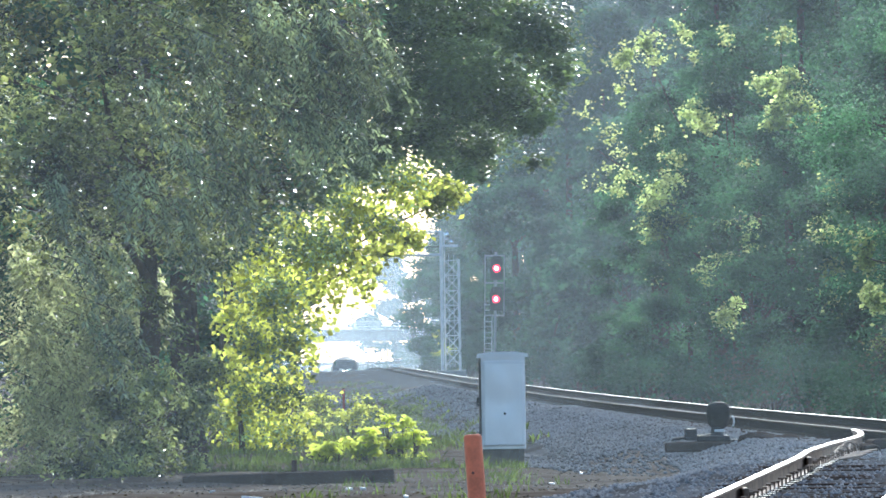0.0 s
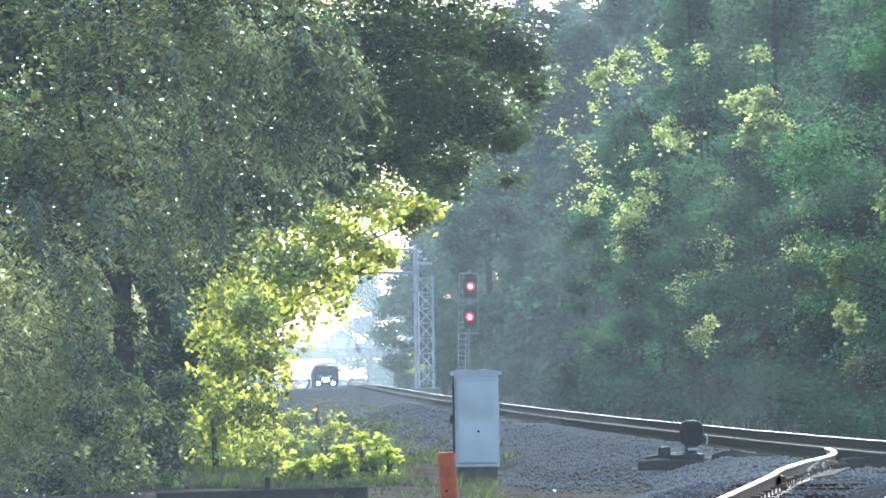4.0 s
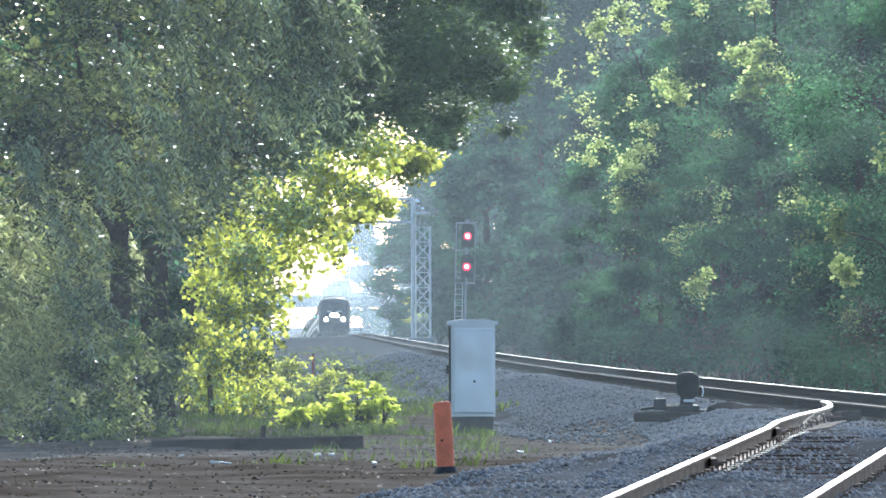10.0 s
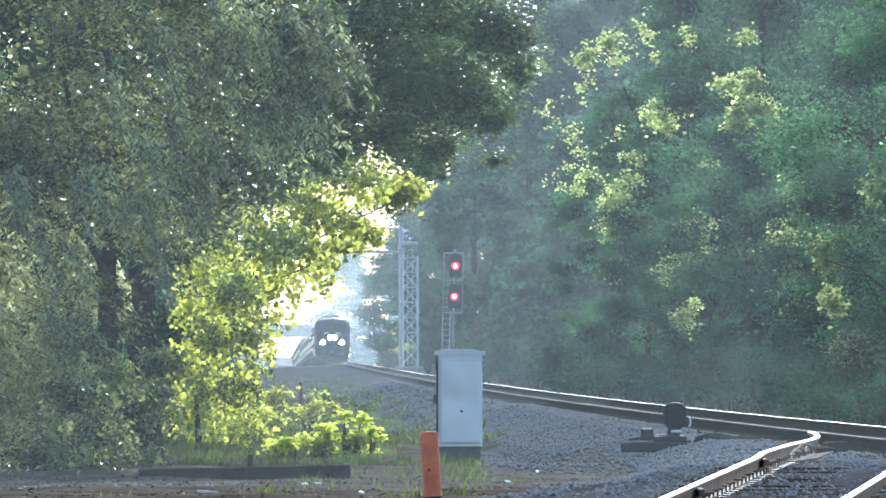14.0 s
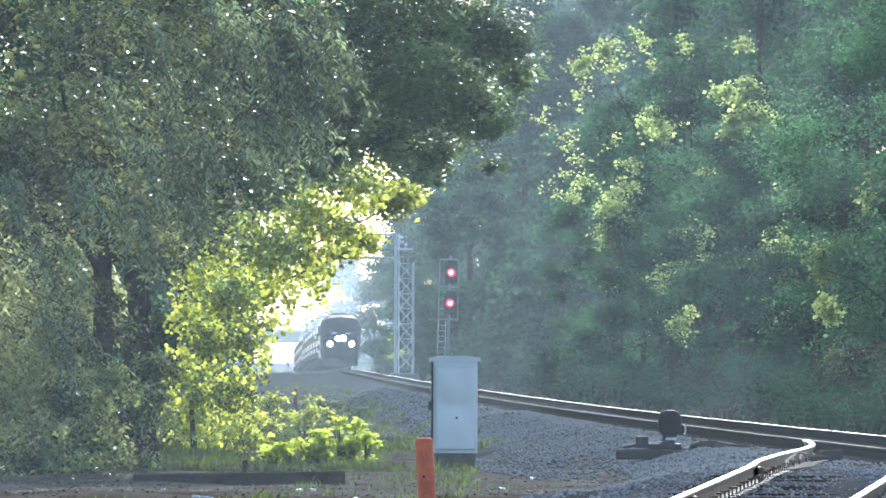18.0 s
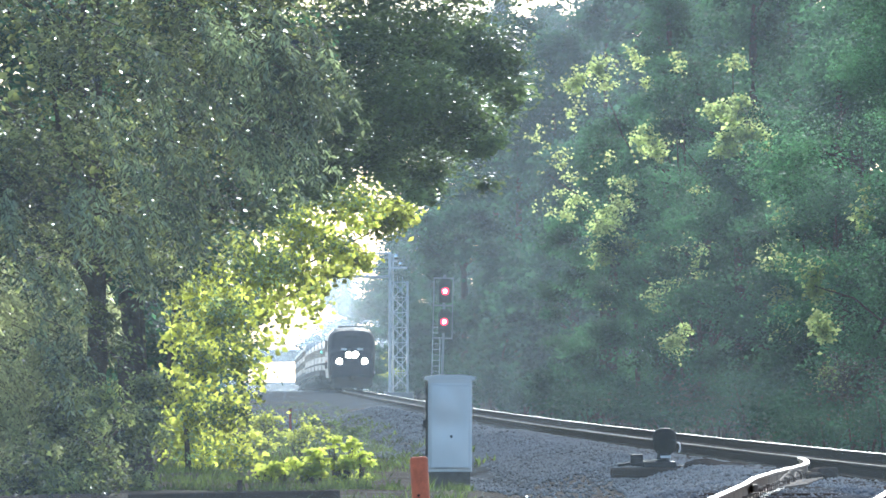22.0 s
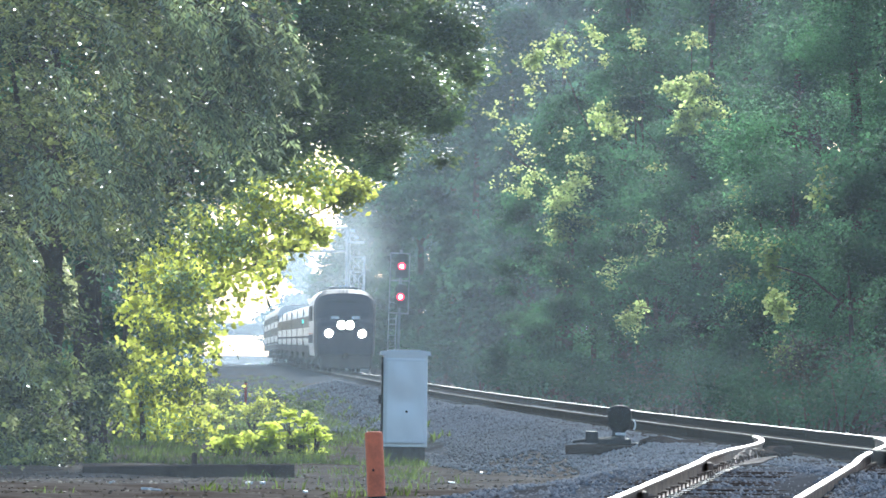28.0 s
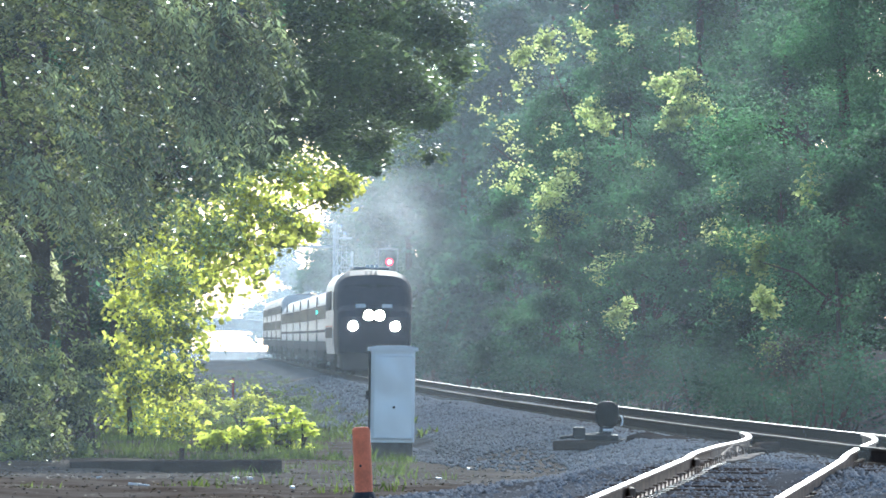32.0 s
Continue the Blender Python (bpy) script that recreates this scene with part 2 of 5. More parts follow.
def empty(name, m, label, category, group="", kind=""):
    e = new(name)
    e.empty_display_size = 0.2
    e.matrix_basis = m
    return tagged(e, label, category, group, kind)


def box(bm, c, s, m=None, bevel=0.0):
    g = bmesh.ops.create_cube(bm, size=1.0, matrix=Matrix.LocRotScale(c, None, s))
    if m is not None:
        bmesh.ops.transform(bm, matrix=m, verts=g["verts"])
    if bevel:
        es = {e for v in g["verts"] for e in v.link_edges}
        bmesh.ops.bevel(bm, geom=list(es), offset=bevel, segments=2, affect="EDGES", profile=0.5)
    return bm


def rod(bm, a, b, r, seg=8, r2=None):
    a, b = Vector(a), Vector(b)
    d = b - a
    m = Matrix.Translation((a + b) / 2) @ d.to_track_quat("Z", "Y").to_matrix().to_4x4()
    bmesh.ops.create_cone(bm, cap_ends=True, segments=seg, radius1=r, radius2=r if r2 is None else r2, depth=d.length, matrix=m)
    return bm


def ball(bm, c, r, sub=2, squash=(1, 1, 1)):
    bmesh.ops.create_icosphere(bm, subdivisions=sub, radius=r, matrix=Matrix.LocRotScale(c, None, squash))
    return bm


def B():
    return bmesh.new()


def mesh_from(name, verts, faces, mats, parent=None, smooth=False):
    """A mesh from arrays: verts (n, 3), faces (m, k)."""
    me = bpy.data.meshes.new(name)
    k = faces.shape[1]
    me.vertices.add(len(verts))
    me.vertices.foreach_set("co", np.asarray(verts, np.float32).ravel())
    me.loops.add(faces.size)
    me.loops.foreach_set("vertex_index", np.asarray(faces, np.int32).ravel())
    me.polygons.add(len(faces))
    me.polygons.foreach_set("loop_start", np.arange(0, faces.size, k, dtype=np.int32))
    if smooth:
        me.polygons.foreach_set("use_smooth", np.ones(len(faces), bool))
    me.update(calc_edges=True)
    me.materials.append(mats)
    ob = new(name, me)
    if parent:
        ob.parent = parent
    return ob


# ---- the line: a main track that falls gently away, dips in the distance, and a turnout to a siding ----
GAUGE = 1.435
HALF = 0.755
CREST = 588.0


def track_x(y):
    return 7.95 - 0.02645 * y - 1.8e-6 * max(0.0, y - 350.0) ** 2


def track_heading(y):
    """Degrees by which the line turns to the left of straight ahead."""
    return math.degrees(math.atan(0.02645 + 3.6e-6 * max(0.0, y - 350.0)))


def rail_z(y):
    u = (min(max(y, 52.0), 400.0) - 200.0) / 100.0
    z = -0.014 - 0.1375 * u + 0.063 * u * u - 0.0125 * u ** 3
    z += 0.0003 * max(0.0, min(y, CREST) - 400.0)
    if y < CREST:
        return z
    if y < 1050:
        return z - ((y - CREST) * 0.0045) ** 2
    return z - 4.32 - 0.02 * min(60, y - 1050)


POINTS_Y = 104.5


def siding_off(y):
    """How far the siding has left the main line, to its left."""
    s = POINTS_Y - y
    if s <= 0:
        return 0.0
    off = s * s / 240.0 if s < 12.0 else 0.6 + (min(s, 27.5) - 12.0) * 0.108
    return off + max(0.0, s - 27.5) * 0.13


def siding_x(y):
    return track_x(y) - siding_off(y)


def siding_z(y):
    """Level with the main line at the points, then down to the yard."""
    return rail_z(max(y, 84.0)) - 0.02 * step(102, 90, y) - 0.0143 * max(0.0, 79.0 - max(y, 57.0))


def step(a, b, v):
    s = min(1.0, max(0.0, (v - a) / (b - a)))
    return s * s * (3 - 2 * s)


def bed(u, top):
    """Cross-section of a ballast bed at the distance u from its middle."""
    a = abs(u)
    if a < 1.75:
        return top - 0.20
    return top - 0.20 - (min(a, 3.3) - 1.75) * 0.24 - max(0.0, a - 3.3) * 0.6


def ground_z(x, y):
    u = x - track_x(y)
    rz = rail_z(y)
    if u < 0:
        base = -0.13 - 0.22 * step(72, 105, y) - 0.30 * step(105, 129, y) - 0.18 * step(140, 210, y)
        base += 0.5 * step(-9, -16, u) * step(120, 200, y) + 0.55 * step(330, 520, y)
    else:
        base = -0.75 + 1.6 * step(5, 10, u) + 2.5 * step(10, 40, u)
    base += min(0.0, rz) + 0.06 * noise.noise((x * 0.7, y * 0.25, 0)) + 0.02 * noise.noise((x * 3, y * 1.1, 4))
    if y < POINTS_Y:
        low, w = siding_z(y) - 0.14, 1 - step(1.7, 3.6, abs(x - siding_x(y)))
        base += min(0.0, low - base) * w
    z = max(base, bed(u, rz))
    if y < POINTS_Y:
        z = max(z, bed(x - siding_x(y), siding_z(y))) if abs(x - siding_x(y)) < 3.2 else z
    return z


def build_ground():
    ys = np.concatenate([[-3000, -800, -200, -60], np.arange(-20, 44, 4), np.arange(44, 150, 0.6), np.arange(150, 400, 3.0), np.arange(400, 1300, 14.0), [1400, 1700, 2300, 3200, 4500]])
    us = np.concatenate([[-3000, -900, -300, -120, -60, -40], np.arange(-30, -12, 2.0), np.arange(-12, 9, 0.3), np.arange(9, 30, 2.0), [40, 60, 120, 300, 900, 3000]])
    v = np.array([(track_x(min(max(y, -60), 1400)) + u, y, ground_z(track_x(y) + u, y)) for y in ys for u in us])
    n = len(us)
    i = np.arange((len(ys) - 1) * n).reshape(len(ys) - 1, n)[:, :-1].ravel()
    f = np.stack([i, i + 1, i + n + 1, i + n], 1)
    tagged(mesh_from("ground", v, f, M_GROUND, smooth=True), "bare brown earth with leaf litter beside the railway", "ground", kind="structure")


def build_ballast():
    for name, fx, fz, y0, y1, lift, label in (("ballast_main", track_x, rail_z, -20, 1300, 0.012, "grey crushed stone bed under the main track"), ("ballast_siding", siding_x, siding_z, -20, POINTS_Y - 3, 0.022, "pale grey stone bed under the siding")):
        ys = np.concatenate([np.arange(y0, min(y1, 160), 0.8), np.arange(160, 420, 4), np.arange(420, 1301, 14)])
        ys = ys[ys <= y1]
        us = np.array([-3.1, -2.6, -2.2, -1.8, -1.5, -1, -0.5, 0, 0.5, 1, 1.5, 1.8, 2.2, 2.6, 3.1])
        v = []
        for y in ys:
            spread = 2.0 * min(1, max(0, (y - 125) / 40)) + 3.5 * min(1, max(0, (y - 240) / 120)) if name == "ballast_main" else 0
            for u0 in us:
                u = u0 - (spread * (-u0 - 1.8) / 1.3 if u0 < -1.8 else 0)
                v.append((fx(y) + u, y, max(bed(u, fz(y)) if abs(u) < 2.9 else -9, ground_z(fx(y) + u, y)) + (lift if abs(u0) < 3 else -0.03) + 0.012 * noise.noise((u * 4, y * 2, 1))))
        v = np.array(v)
        n = len(us)
        i = np.arange((len(ys) - 1) * n).reshape(len(ys) - 1, n)[:, :-1].ravel()
        f = np.stack([i, i + 1, i + n + 1, i + n], 1)
        tagged(mesh_from(name, v, f, M_BALLAST, smooth=True), label, "ballast", kind="structure")


def rail_section():
    """Half-metre steps are lofted from this outline; the head is the last four points."""
    return [(-0.076, -0.17), (0.076, -0.17), (0.076, -0.158), (0.012, -0.135), (0.010, -0.045), (0.036, -0.032), (0.037, -0.008), (0.028, 0.0), (-0.028, 0.0), (-0.037, -0.008), (-0.036, -0.032), (-0.010, -0.045), (-0.012, -0.135), (-0.076, -0.158)]


def rail(name, fx, fz, side, y0, y1, parent, web=None, head_faces=(7,), head=None):
    bm = B()
    ys = [y0]
    while ys[-1] < y1:
        y = ys[-1]
        ys.append(min(y1, y + (0.7 if y < 140 else 4 if y < 420 else 12)))
    rings = []
    for y in ys:
        s = (fx(y + 0.5) - fx(y - 0.5))
        nx, ny = 1 / math.hypot(1, s), -s / math.hypot(1, s)
        rings.append([bm.verts.new((fx(y) + nx * (side * HALF + a), y + ny * (side * HALF + a), fz(y) + h)) for a, h in rail_section()])
    k = len(rings[0])
    for r0, r1 in zip(rings, rings[1:]):
        for j in range(k):
            f = bm.faces.new((r0[j], r0[(j + 1) % k], r1[(j + 1) % k], r1[j]))
            f.material_index = 1 if j in head_faces else 0
    for r, flip in ((rings[0], False), (rings[-1], True)):
        bm.faces.new(r if flip else r[::-1])
    bmesh.ops.recalc_face_normals(bm, faces=bm.faces)
    return part(name, bm, [web or M_RAIL, head or (M_RAIL_TOP if web else M_RAIL_MAIN)], parent)


def tie_mesh(length):
    bm = B()
    box(bm, (0, 0, -0.09), (length, 0.22, 0.18), bevel=0.012)
    me = bpy.data.meshes.new("tie")
    bm.to_mesh(me)
    bm.free()
    me.materials.append(M_TIE)
    return me


def plate_mesh():
    """A tie plate with four spikes."""
    bm = B()
    box(bm, (0, 0, 0.006), (0.34, 0.19, 0.014))
    me = bpy.data.meshes.new("tie_plate")
    bm.to_mesh(me)
    bm.free()
    me.materials.append(M_IRON)
    return me


def spike_mesh():
    bm = B()
    rod(bm, (0, 0, -0.02), (0, 0, 0.035), 0.009, 5)
    box(bm, (0.012, 0, 0.042), (0.05, 0.028, 0.018), bevel=0.004)
    me = bpy.data.meshes.new("spike")
    bm.to_mesh(me)
    bm.free()
    me.materials.append(M_RUST_LIGHT)
    return me


def build_tracks():
    rng = random.Random(5)
    main = empty("main_track", Matrix(), "straight railway track with polished rail heads on wooden ties", "railway track", kind="structure")
    rail("rail", track_x, rail_z, 1, -20, 1300, main)
    rail("rail", track_x, rail_z, -1, -20, 1300, main, head=M_RAIL_DULL)
    sid = empty("siding_track", Matrix(), "curved siding track leaving the main line at a turnout", "railway track", kind="structure")
    rail("rail", siding_x, siding_z, -1, -20, POINTS_Y - 4.0, sid, M_RUST_LIGHT, (6, 7, 8))
    rail("rail", siding_x, siding_z, 1, -20, POINTS_Y - 4.5, sid, M_RUST_LIGHT, (6, 7, 8))
    tm, pm, sm = tie_mesh(2.6), plate_mesh(), spike_mesh()
    head = math.degrees(math.atan(0.02645))
    y = -10.0
    while y < 148:
        o = new("tie", tm)
        o.parent = main
        o.matrix_basis = pose(track_x(y), y, rail_z(y) - 0.175 + rng.uniform(-0.01, 0.012), 0, 0, head + rng.uniform(-1.5, 1.5))
        y += 0.53
    y = -10.0
    while y < POINTS_Y - 10:
        s = siding_x(y + 0.5) - siding_x(y - 0.5)
        a = -math.degrees(math.atan(s))
        o = new("tie", tm)
        o.parent = sid
        o.matrix_basis = pose(siding_x(y), y, siding_z(y) - 0.175 + rng.uniform(-0.01, 0.012), 0, 0, a + rng.uniform(-1.5, 1.5))
        if y > 56:
            for side in (-1, 1):
                p = new("tie_plate", pm)
                p.parent = sid
                p.matrix_basis = pose(siding_x(y) + side * HALF, y, siding_z(y) - 0.172, 0, 0, a)
                for k in (-1, 1):
                    q = new("spike", sm)
                    q.parent = sid
                    q.matrix_basis = pose(siding_x(y) + side * HALF + k * 0.095, y + rng.uniform(-0.05, 0.05), siding_z(y) - 0.155 + rng.uniform(0, 0.02), rng.uniform(-8, 8), 0, a + (180 if k > 0 else 0) + rng.uniform(-20, 20))
        y += 0.53
    return main, sid


def pebbles(name, x, y, s, r, mat, label, category):
    """Small angular stones at the places x, y, resting on the ground."""
    n = len(x)
    z = np.array([ground_z(a, b) for a, b in zip(x, y)]) + 0.5 * s
    base = np.array([(1, 0, -.3), (-.2, .95, -.2), (-.9, -.1, -.1), (.1, -1, -.25), (.15, .1, .8), (-.1, -.2, -.8)])
    f0 = np.array([(0, 1, 4), (1, 2, 4), (2, 3, 4), (3, 0, 4), (1, 0, 5), (2, 1, 5), (3, 2, 5), (0, 3, 5)])
    a = r.uniform(0, 6.28, n)
    v = np.repeat(base[None], n, 0) * (1 + r.uniform(-.35, .35, (n, 6, 3)))
    ca, sa = np.cos(a)[:, None], np.sin(a)[:, None]
    v = np.stack([v[..., 0] * ca - v[..., 1] * sa, v[..., 0] * sa + v[..., 1] * ca, v[..., 2] * 0.8], -1) * s[:, None, None]
    v += np.stack([x, y, z], 1)[:, None]
    f = (f0[None] + (np.arange(n) * 6)[:, None, None]).reshape(-1, 3)
    tagged(mesh_from(name, v.reshape(-1, 3), f, mat), label, category, kind="stuff")


def build_stones():
    """Loose crushed stone over the beds that pass close by, and clods on the bare earth."""
    r = np.random.RandomState(3)
    n = 115000
    y = 54 + (200 - 54) * r.rand(n) ** 1.3
    u = r.uniform(-4.5, 2.4, n)
    use_s = (r.rand(n) < 0.42) & (y < POINTS_Y)
    u = np.where(use_s, np.maximum(u * 0.66, -2.95), np.where(y < 100, np.abs(u), u))
    x = np.array([(siding_x(b) if q else track_x(b)) + a for a, b, q in zip(u, y, use_s)])
    keep = np.abs(x) / y < 0.068
    muddy = (x < 2.2 + 0.9 * np.array([noise.noise((a * .8, b * .12, 5)) for a, b in zip(x, y)])) & (y < 121) & ~use_s & (r.rand(len(x)) < 0.8)
    keep &= ~muddy
    x, y = x[keep], y[keep]
    pebbles("loose_ballast_stones", x, y, r.uniform(0.018, 0.044, len(x)), r, M_STONE, "loose grey crushed stones heaped on the track bed", "gravel")
    n = 16000
    y = 185 + 170 * r.rand(n) ** 1.3
    x = np.array([track_x(b) for b in y]) + np.where(r.rand(n) < .8, r.uniform(-6.2, -1.4, n), r.uniform(1.4, 3, n))
    pebbles("coarse_slope_stones", x, y, 0.025 + 0.055 * r.rand(n) ** 2, r, M_STONE, "coarse grey stones strewn down the ballast slope", "gravel")
    n = 2600
    y = 54 + (140 - 54) * r.rand(n) ** 1.2
    x = r.uniform(-7.5, 3.4, n)
    keep = (np.abs(x) / y < 0.068) & (x < np.array([siding_x(b) for b in y]) - 1.4)
    x, y = x[keep], y[keep]
    pebbles("earth_clods", x, y, 0.006 + 0.022 * r.rand(len(x)) ** 3, r, M_CLOD, "dark clods and stones on the trodden earth", "earth")


# ---- foliage ----
def leaf_arrays(c, size, r, droop=0.4, width=0.5, spread=0.3, up=0.6, face=0.0, out=None):
    """A folded four-cornered blade at each of the places c."""
    n = len(c)
    a = r.uniform(0, 2 * np.pi, n)
    d = np.stack([np.cos(a), np.sin(a), -droop + spread * r.randn(n)], 1)
    d /= np.linalg.norm(d, axis=1)[:, None]
    nr = r.randn(n, 3) * 0.6 + np.array([0, face, up])
    if out is not None:
        nr = r.randn(n, 3) * 0.3 + out + np.array([0, 0, 0.35])
    s = np.cross(d, nr)
    s /= np.linalg.norm(s, axis=1)[:, None] + 1e-9
    nn = np.cross(s, d)
    L = (size * r.uniform(0.6, 1.35, n))[:, None]
    w = L * width * 0.5
    v = np.stack([c, c + d * L * 0.45 + s * w + nn * L * 0.08, c + d * L, c + d * L * 0.45 - s * w + nn * L * 0.08], 1)
    return v.reshape(-1, 3), np.arange(4 * n).reshape(-1, 4)


def spray_points(clumps, n, r, per=26, sprig=0.22, shell=0.75, hang=0.0, flat=0.45, facing=False):
    """Places of leaves: flat sprigs over the tops and flanks of ellipsoid clumps."""
    clumps = np.asarray(clumps, float)
    vol = (clumps[:, 3] * clumps[:, 4] * clumps[:, 5]) ** (2 / 3)
    k = max(1, n // per)
    which = r.choice(len(clumps), k, p=vol / vol.sum())
    d = r.randn(k, 3)
    d /= np.linalg.norm(d, axis=1)[:, None]
    d[:, 2] = np.where(r.rand(k) < 0.7, np.abs(d[:, 2]), d[:, 2])
    rad = np.where(r.rand(k) < shell, r.uniform(0.8, 1.08, k), r.uniform(0.1, 0.8, k))
    cc = clumps[which, :3] + d * rad[:, None] * clumps[which, 3:6]
    reps = np.repeat(np.arange(k), per)
    sc = sprig * r.uniform(0.5, 1.4, k)
    off = r.randn(len(reps), 3) * sc[reps][:, None] * np.array([1, 1, flat])
    if hang:
        t = r.rand(len(reps))
        lean = r.uniform(-0.25, 0.75, k)
        off = off * 0.45 + np.stack([t * lean[reps], 0 * t, -t], 1) * hang * sc[reps][:, None] * 4
    return (cc[reps] + off, d[reps]) if facing else cc[reps] + off


def trunk_mesh(bm, pts, r0, r1, seg=9, wob=0.12):
    """A tapered, slightly crooked stem through the points."""
    pts = [Vector(p) for p in pts]
    path = []
    for a, b in zip(pts, pts[1:]):
        for i in range(5):
            p = a.lerp(b, i / 5)
            path.append(p + Vector((noise.noise(p * 0.7), noise.noise(p * 0.7 + Vector((9, 0, 0))), 0)) * wob)
    path.append(pts[-1])
    rings = []
    for i, p in enumerate(path):
        d = (path[min(i + 1, len(path) - 1)] - path[max(i - 1, 0)]).normalized()
        q = d.to_track_quat("Z", "Y")
        t = i / (len(path) - 1)
        rr = r0 * (1 - t) + r1 * t
        if i == 0 and d.z > 0.6:
            rr *= 1.4
        rings.append([bm.verts.new(p + q @ Vector((math.cos(6.2832 * j / seg), math.sin(6.2832 * j / seg), 0)) * rr * (1 + 0.15 * noise.noise(p + Vector((j, 0, 0))))) for j in range(seg)])
    for a, b in zip(rings, rings[1:]):
        for j in range(seg):
            bm.faces.new((a[j], a[(j + 1) % seg], b[(j + 1) % seg], b[j]))
    bm.faces.new(rings[-1])


def tree(name, x, y, top, r0, clumps, n, size, mat, seed, label, droop=0.4, width=0.5, per=26, sprig=0.22, hang=0.0, shell=0.75, limbs=9, group="", core=0.2, flat=0.45, up=0.6, face=0.0, outward=True):
    """A tree > trunk, crown, limbs that run out to its clumps."""
    r = np.random.RandomState(seed)
    rg = random.Random(seed)
    z0 = ground_z(x, y) - 0.1
    t = empty(name, pose(x, y, z0), label, "tree", group)
    lx, ly = rg.uniform(-.4, .4), rg.uniform(-.4, .4)
    bm = B()
    trunk_mesh(bm, [(0, 0, 0), (lx * .5, ly * .5, (top - z0) * .45), (lx, ly, (top - z0) * .9)], r0, r0 * .25)
    part("trunk", bm, M_BARK, t, smooth=True)
    cl = sorted(clumps, key=lambda c: -c[3] * c[5])[:limbs]
    for c in cl:
        bm = B()
        tip = Vector((c[0] - x, c[1] - y, c[2] - z0))
        h = max(0.25 * (top - z0), min(tip.z - 0.5 * Vector((tip.x, tip.y)).length, (top - z0) * .85))
        f = h / ((top - z0) * .9)
        a = Vector((lx * f, ly * f, h))
        rr = r0 * (1 - .75 * f) * 0.5
        trunk_mesh(bm, [a, a.lerp(tip, .5) + Vector((0, 0, .25)), tip], rr, 0.02, 6)
        part("limb", bm, M_BARK, t, smooth=True)
    pts, out = spray_points(clumps, n, r, per, sprig, shell, hang, flat, True)
    v, f = leaf_arrays(pts - np.array([x, y, z0]), size, r, droop, width, up=up, face=face, out=out if outward else None)
    if core:
        cl = np.asarray(clumps, float)
        m = int(n * core)
        w = cl[:, 3] * cl[:, 5]
        k = r.choice(len(cl), m, p=w / w.sum())
        q = r.randn(m, 3)
        q *= (r.rand(m) ** 0.4 * 0.72 / np.linalg.norm(q, axis=1))[:, None]
        v2, f2 = leaf_arrays(cl[k, :3] + q * cl[k, 3:6] - np.array([x, y, z0]), size * 1.45, r, droop, 0.7)
        v, f = np.concatenate([v, v2]), np.concatenate([f, f2 + len(v)])
    mesh_from("crown", v, f, mat, t)
    return t


def crown(rg, x, y, z0, z1, rad, n):
    """Clumps set over the surface of a free-standing crown, widest below the middle, with a few inside it."""
    out = []
    for i in range(n):
        t = (i + rg.random()) / n
        w = rad * (0.62 + 0.42 * math.sin(math.pi * min(1, t * 1.25))) * (1 - 0.5 * max(0, t - .55) / .45)
        a, q = rg.uniform(0, 6.283), 1.0 if rg.random() < .75 else rg.uniform(.1, .7)
        s = rad * rg.uniform(0.2, 0.36)
        out.append((x + math.cos(a) * (w - s * .6) * q, y + math.sin(a) * (w - s * .6) * q, z0 + (z1 - z0 - s * .5) * t, s, s, s * rg.uniform(0.4, 0.65)))
    return out


ASH = [(-5.27, 102.0, 5.32, 1.09), (-4.12, 104.4, 5.63, 1.04), (-2.92, 106.8, 5.50, 0.91), (-2.04, 102.6, 5.41, 0.51), (-4.97, 105.0, 4.24, 1.12), (-3.71, 107.4, 4.46, 1.07), (-2.53, 103.2, 4.41, 0.59), (-5.60, 105.6, 3.05, 1.13), (-4.50, 108.0, 3.16, 1.00), (-3.29, 103.8, 3.31, 0.74), (-5.99, 102.0, 3.93, 1.09), (-2.73, 105.0, 6.48, 1.05), (-4.47, 107.4, 6.98, 1.38), (-6.14, 103.2, 6.54, 1.32), (-4.9, 103.0, 3.4, 0.5)]
# Unseen clumps near z 9 are kept to shade the crown's left
ASH_TOP = [(-4.49, 101.0, 0.67, 0.40), (-4.85, 101.0, 1.31, 0.43), (-5.23, 100.0, 0.24, 0.43), (-4.47, 102.0, 1.97, 0.40), (-5.0, 106.0, 9.2, 1.9), (-6.5, 104.0, 9.0, 1.8), (-7.3, 106.0, 5.3, 1.2), (-7.5, 107.0, 7.0, 1.3), (-7.3, 105.0, 3.9, 1.0)]
LOW = [(-4.27, 111.0, 0.60, 0.36), (-4.72, 113.4, 0.26, 0.49), (-5.65, 115.8, -0.00, 0.58), (-4.37, 111.6, -0.24, 0.24), (-6.21, 114.0, -0.23, 0.49), (-5.24, 116.0, 1.73, 0.50), (-4.23, 112.0, 1.08, 0.32), (-4.18, 114.0, 2.78, 0.45), (-4.75, 105.5, 0.0, 0.5), (-5.1, 105.5, 0.7, 0.45), (-4.6, 105.0, 0.9, 0.4), (-4.95, 104.5, -0.3, 0.4), (-5.5, 105.0, -0.2, 0.45)]
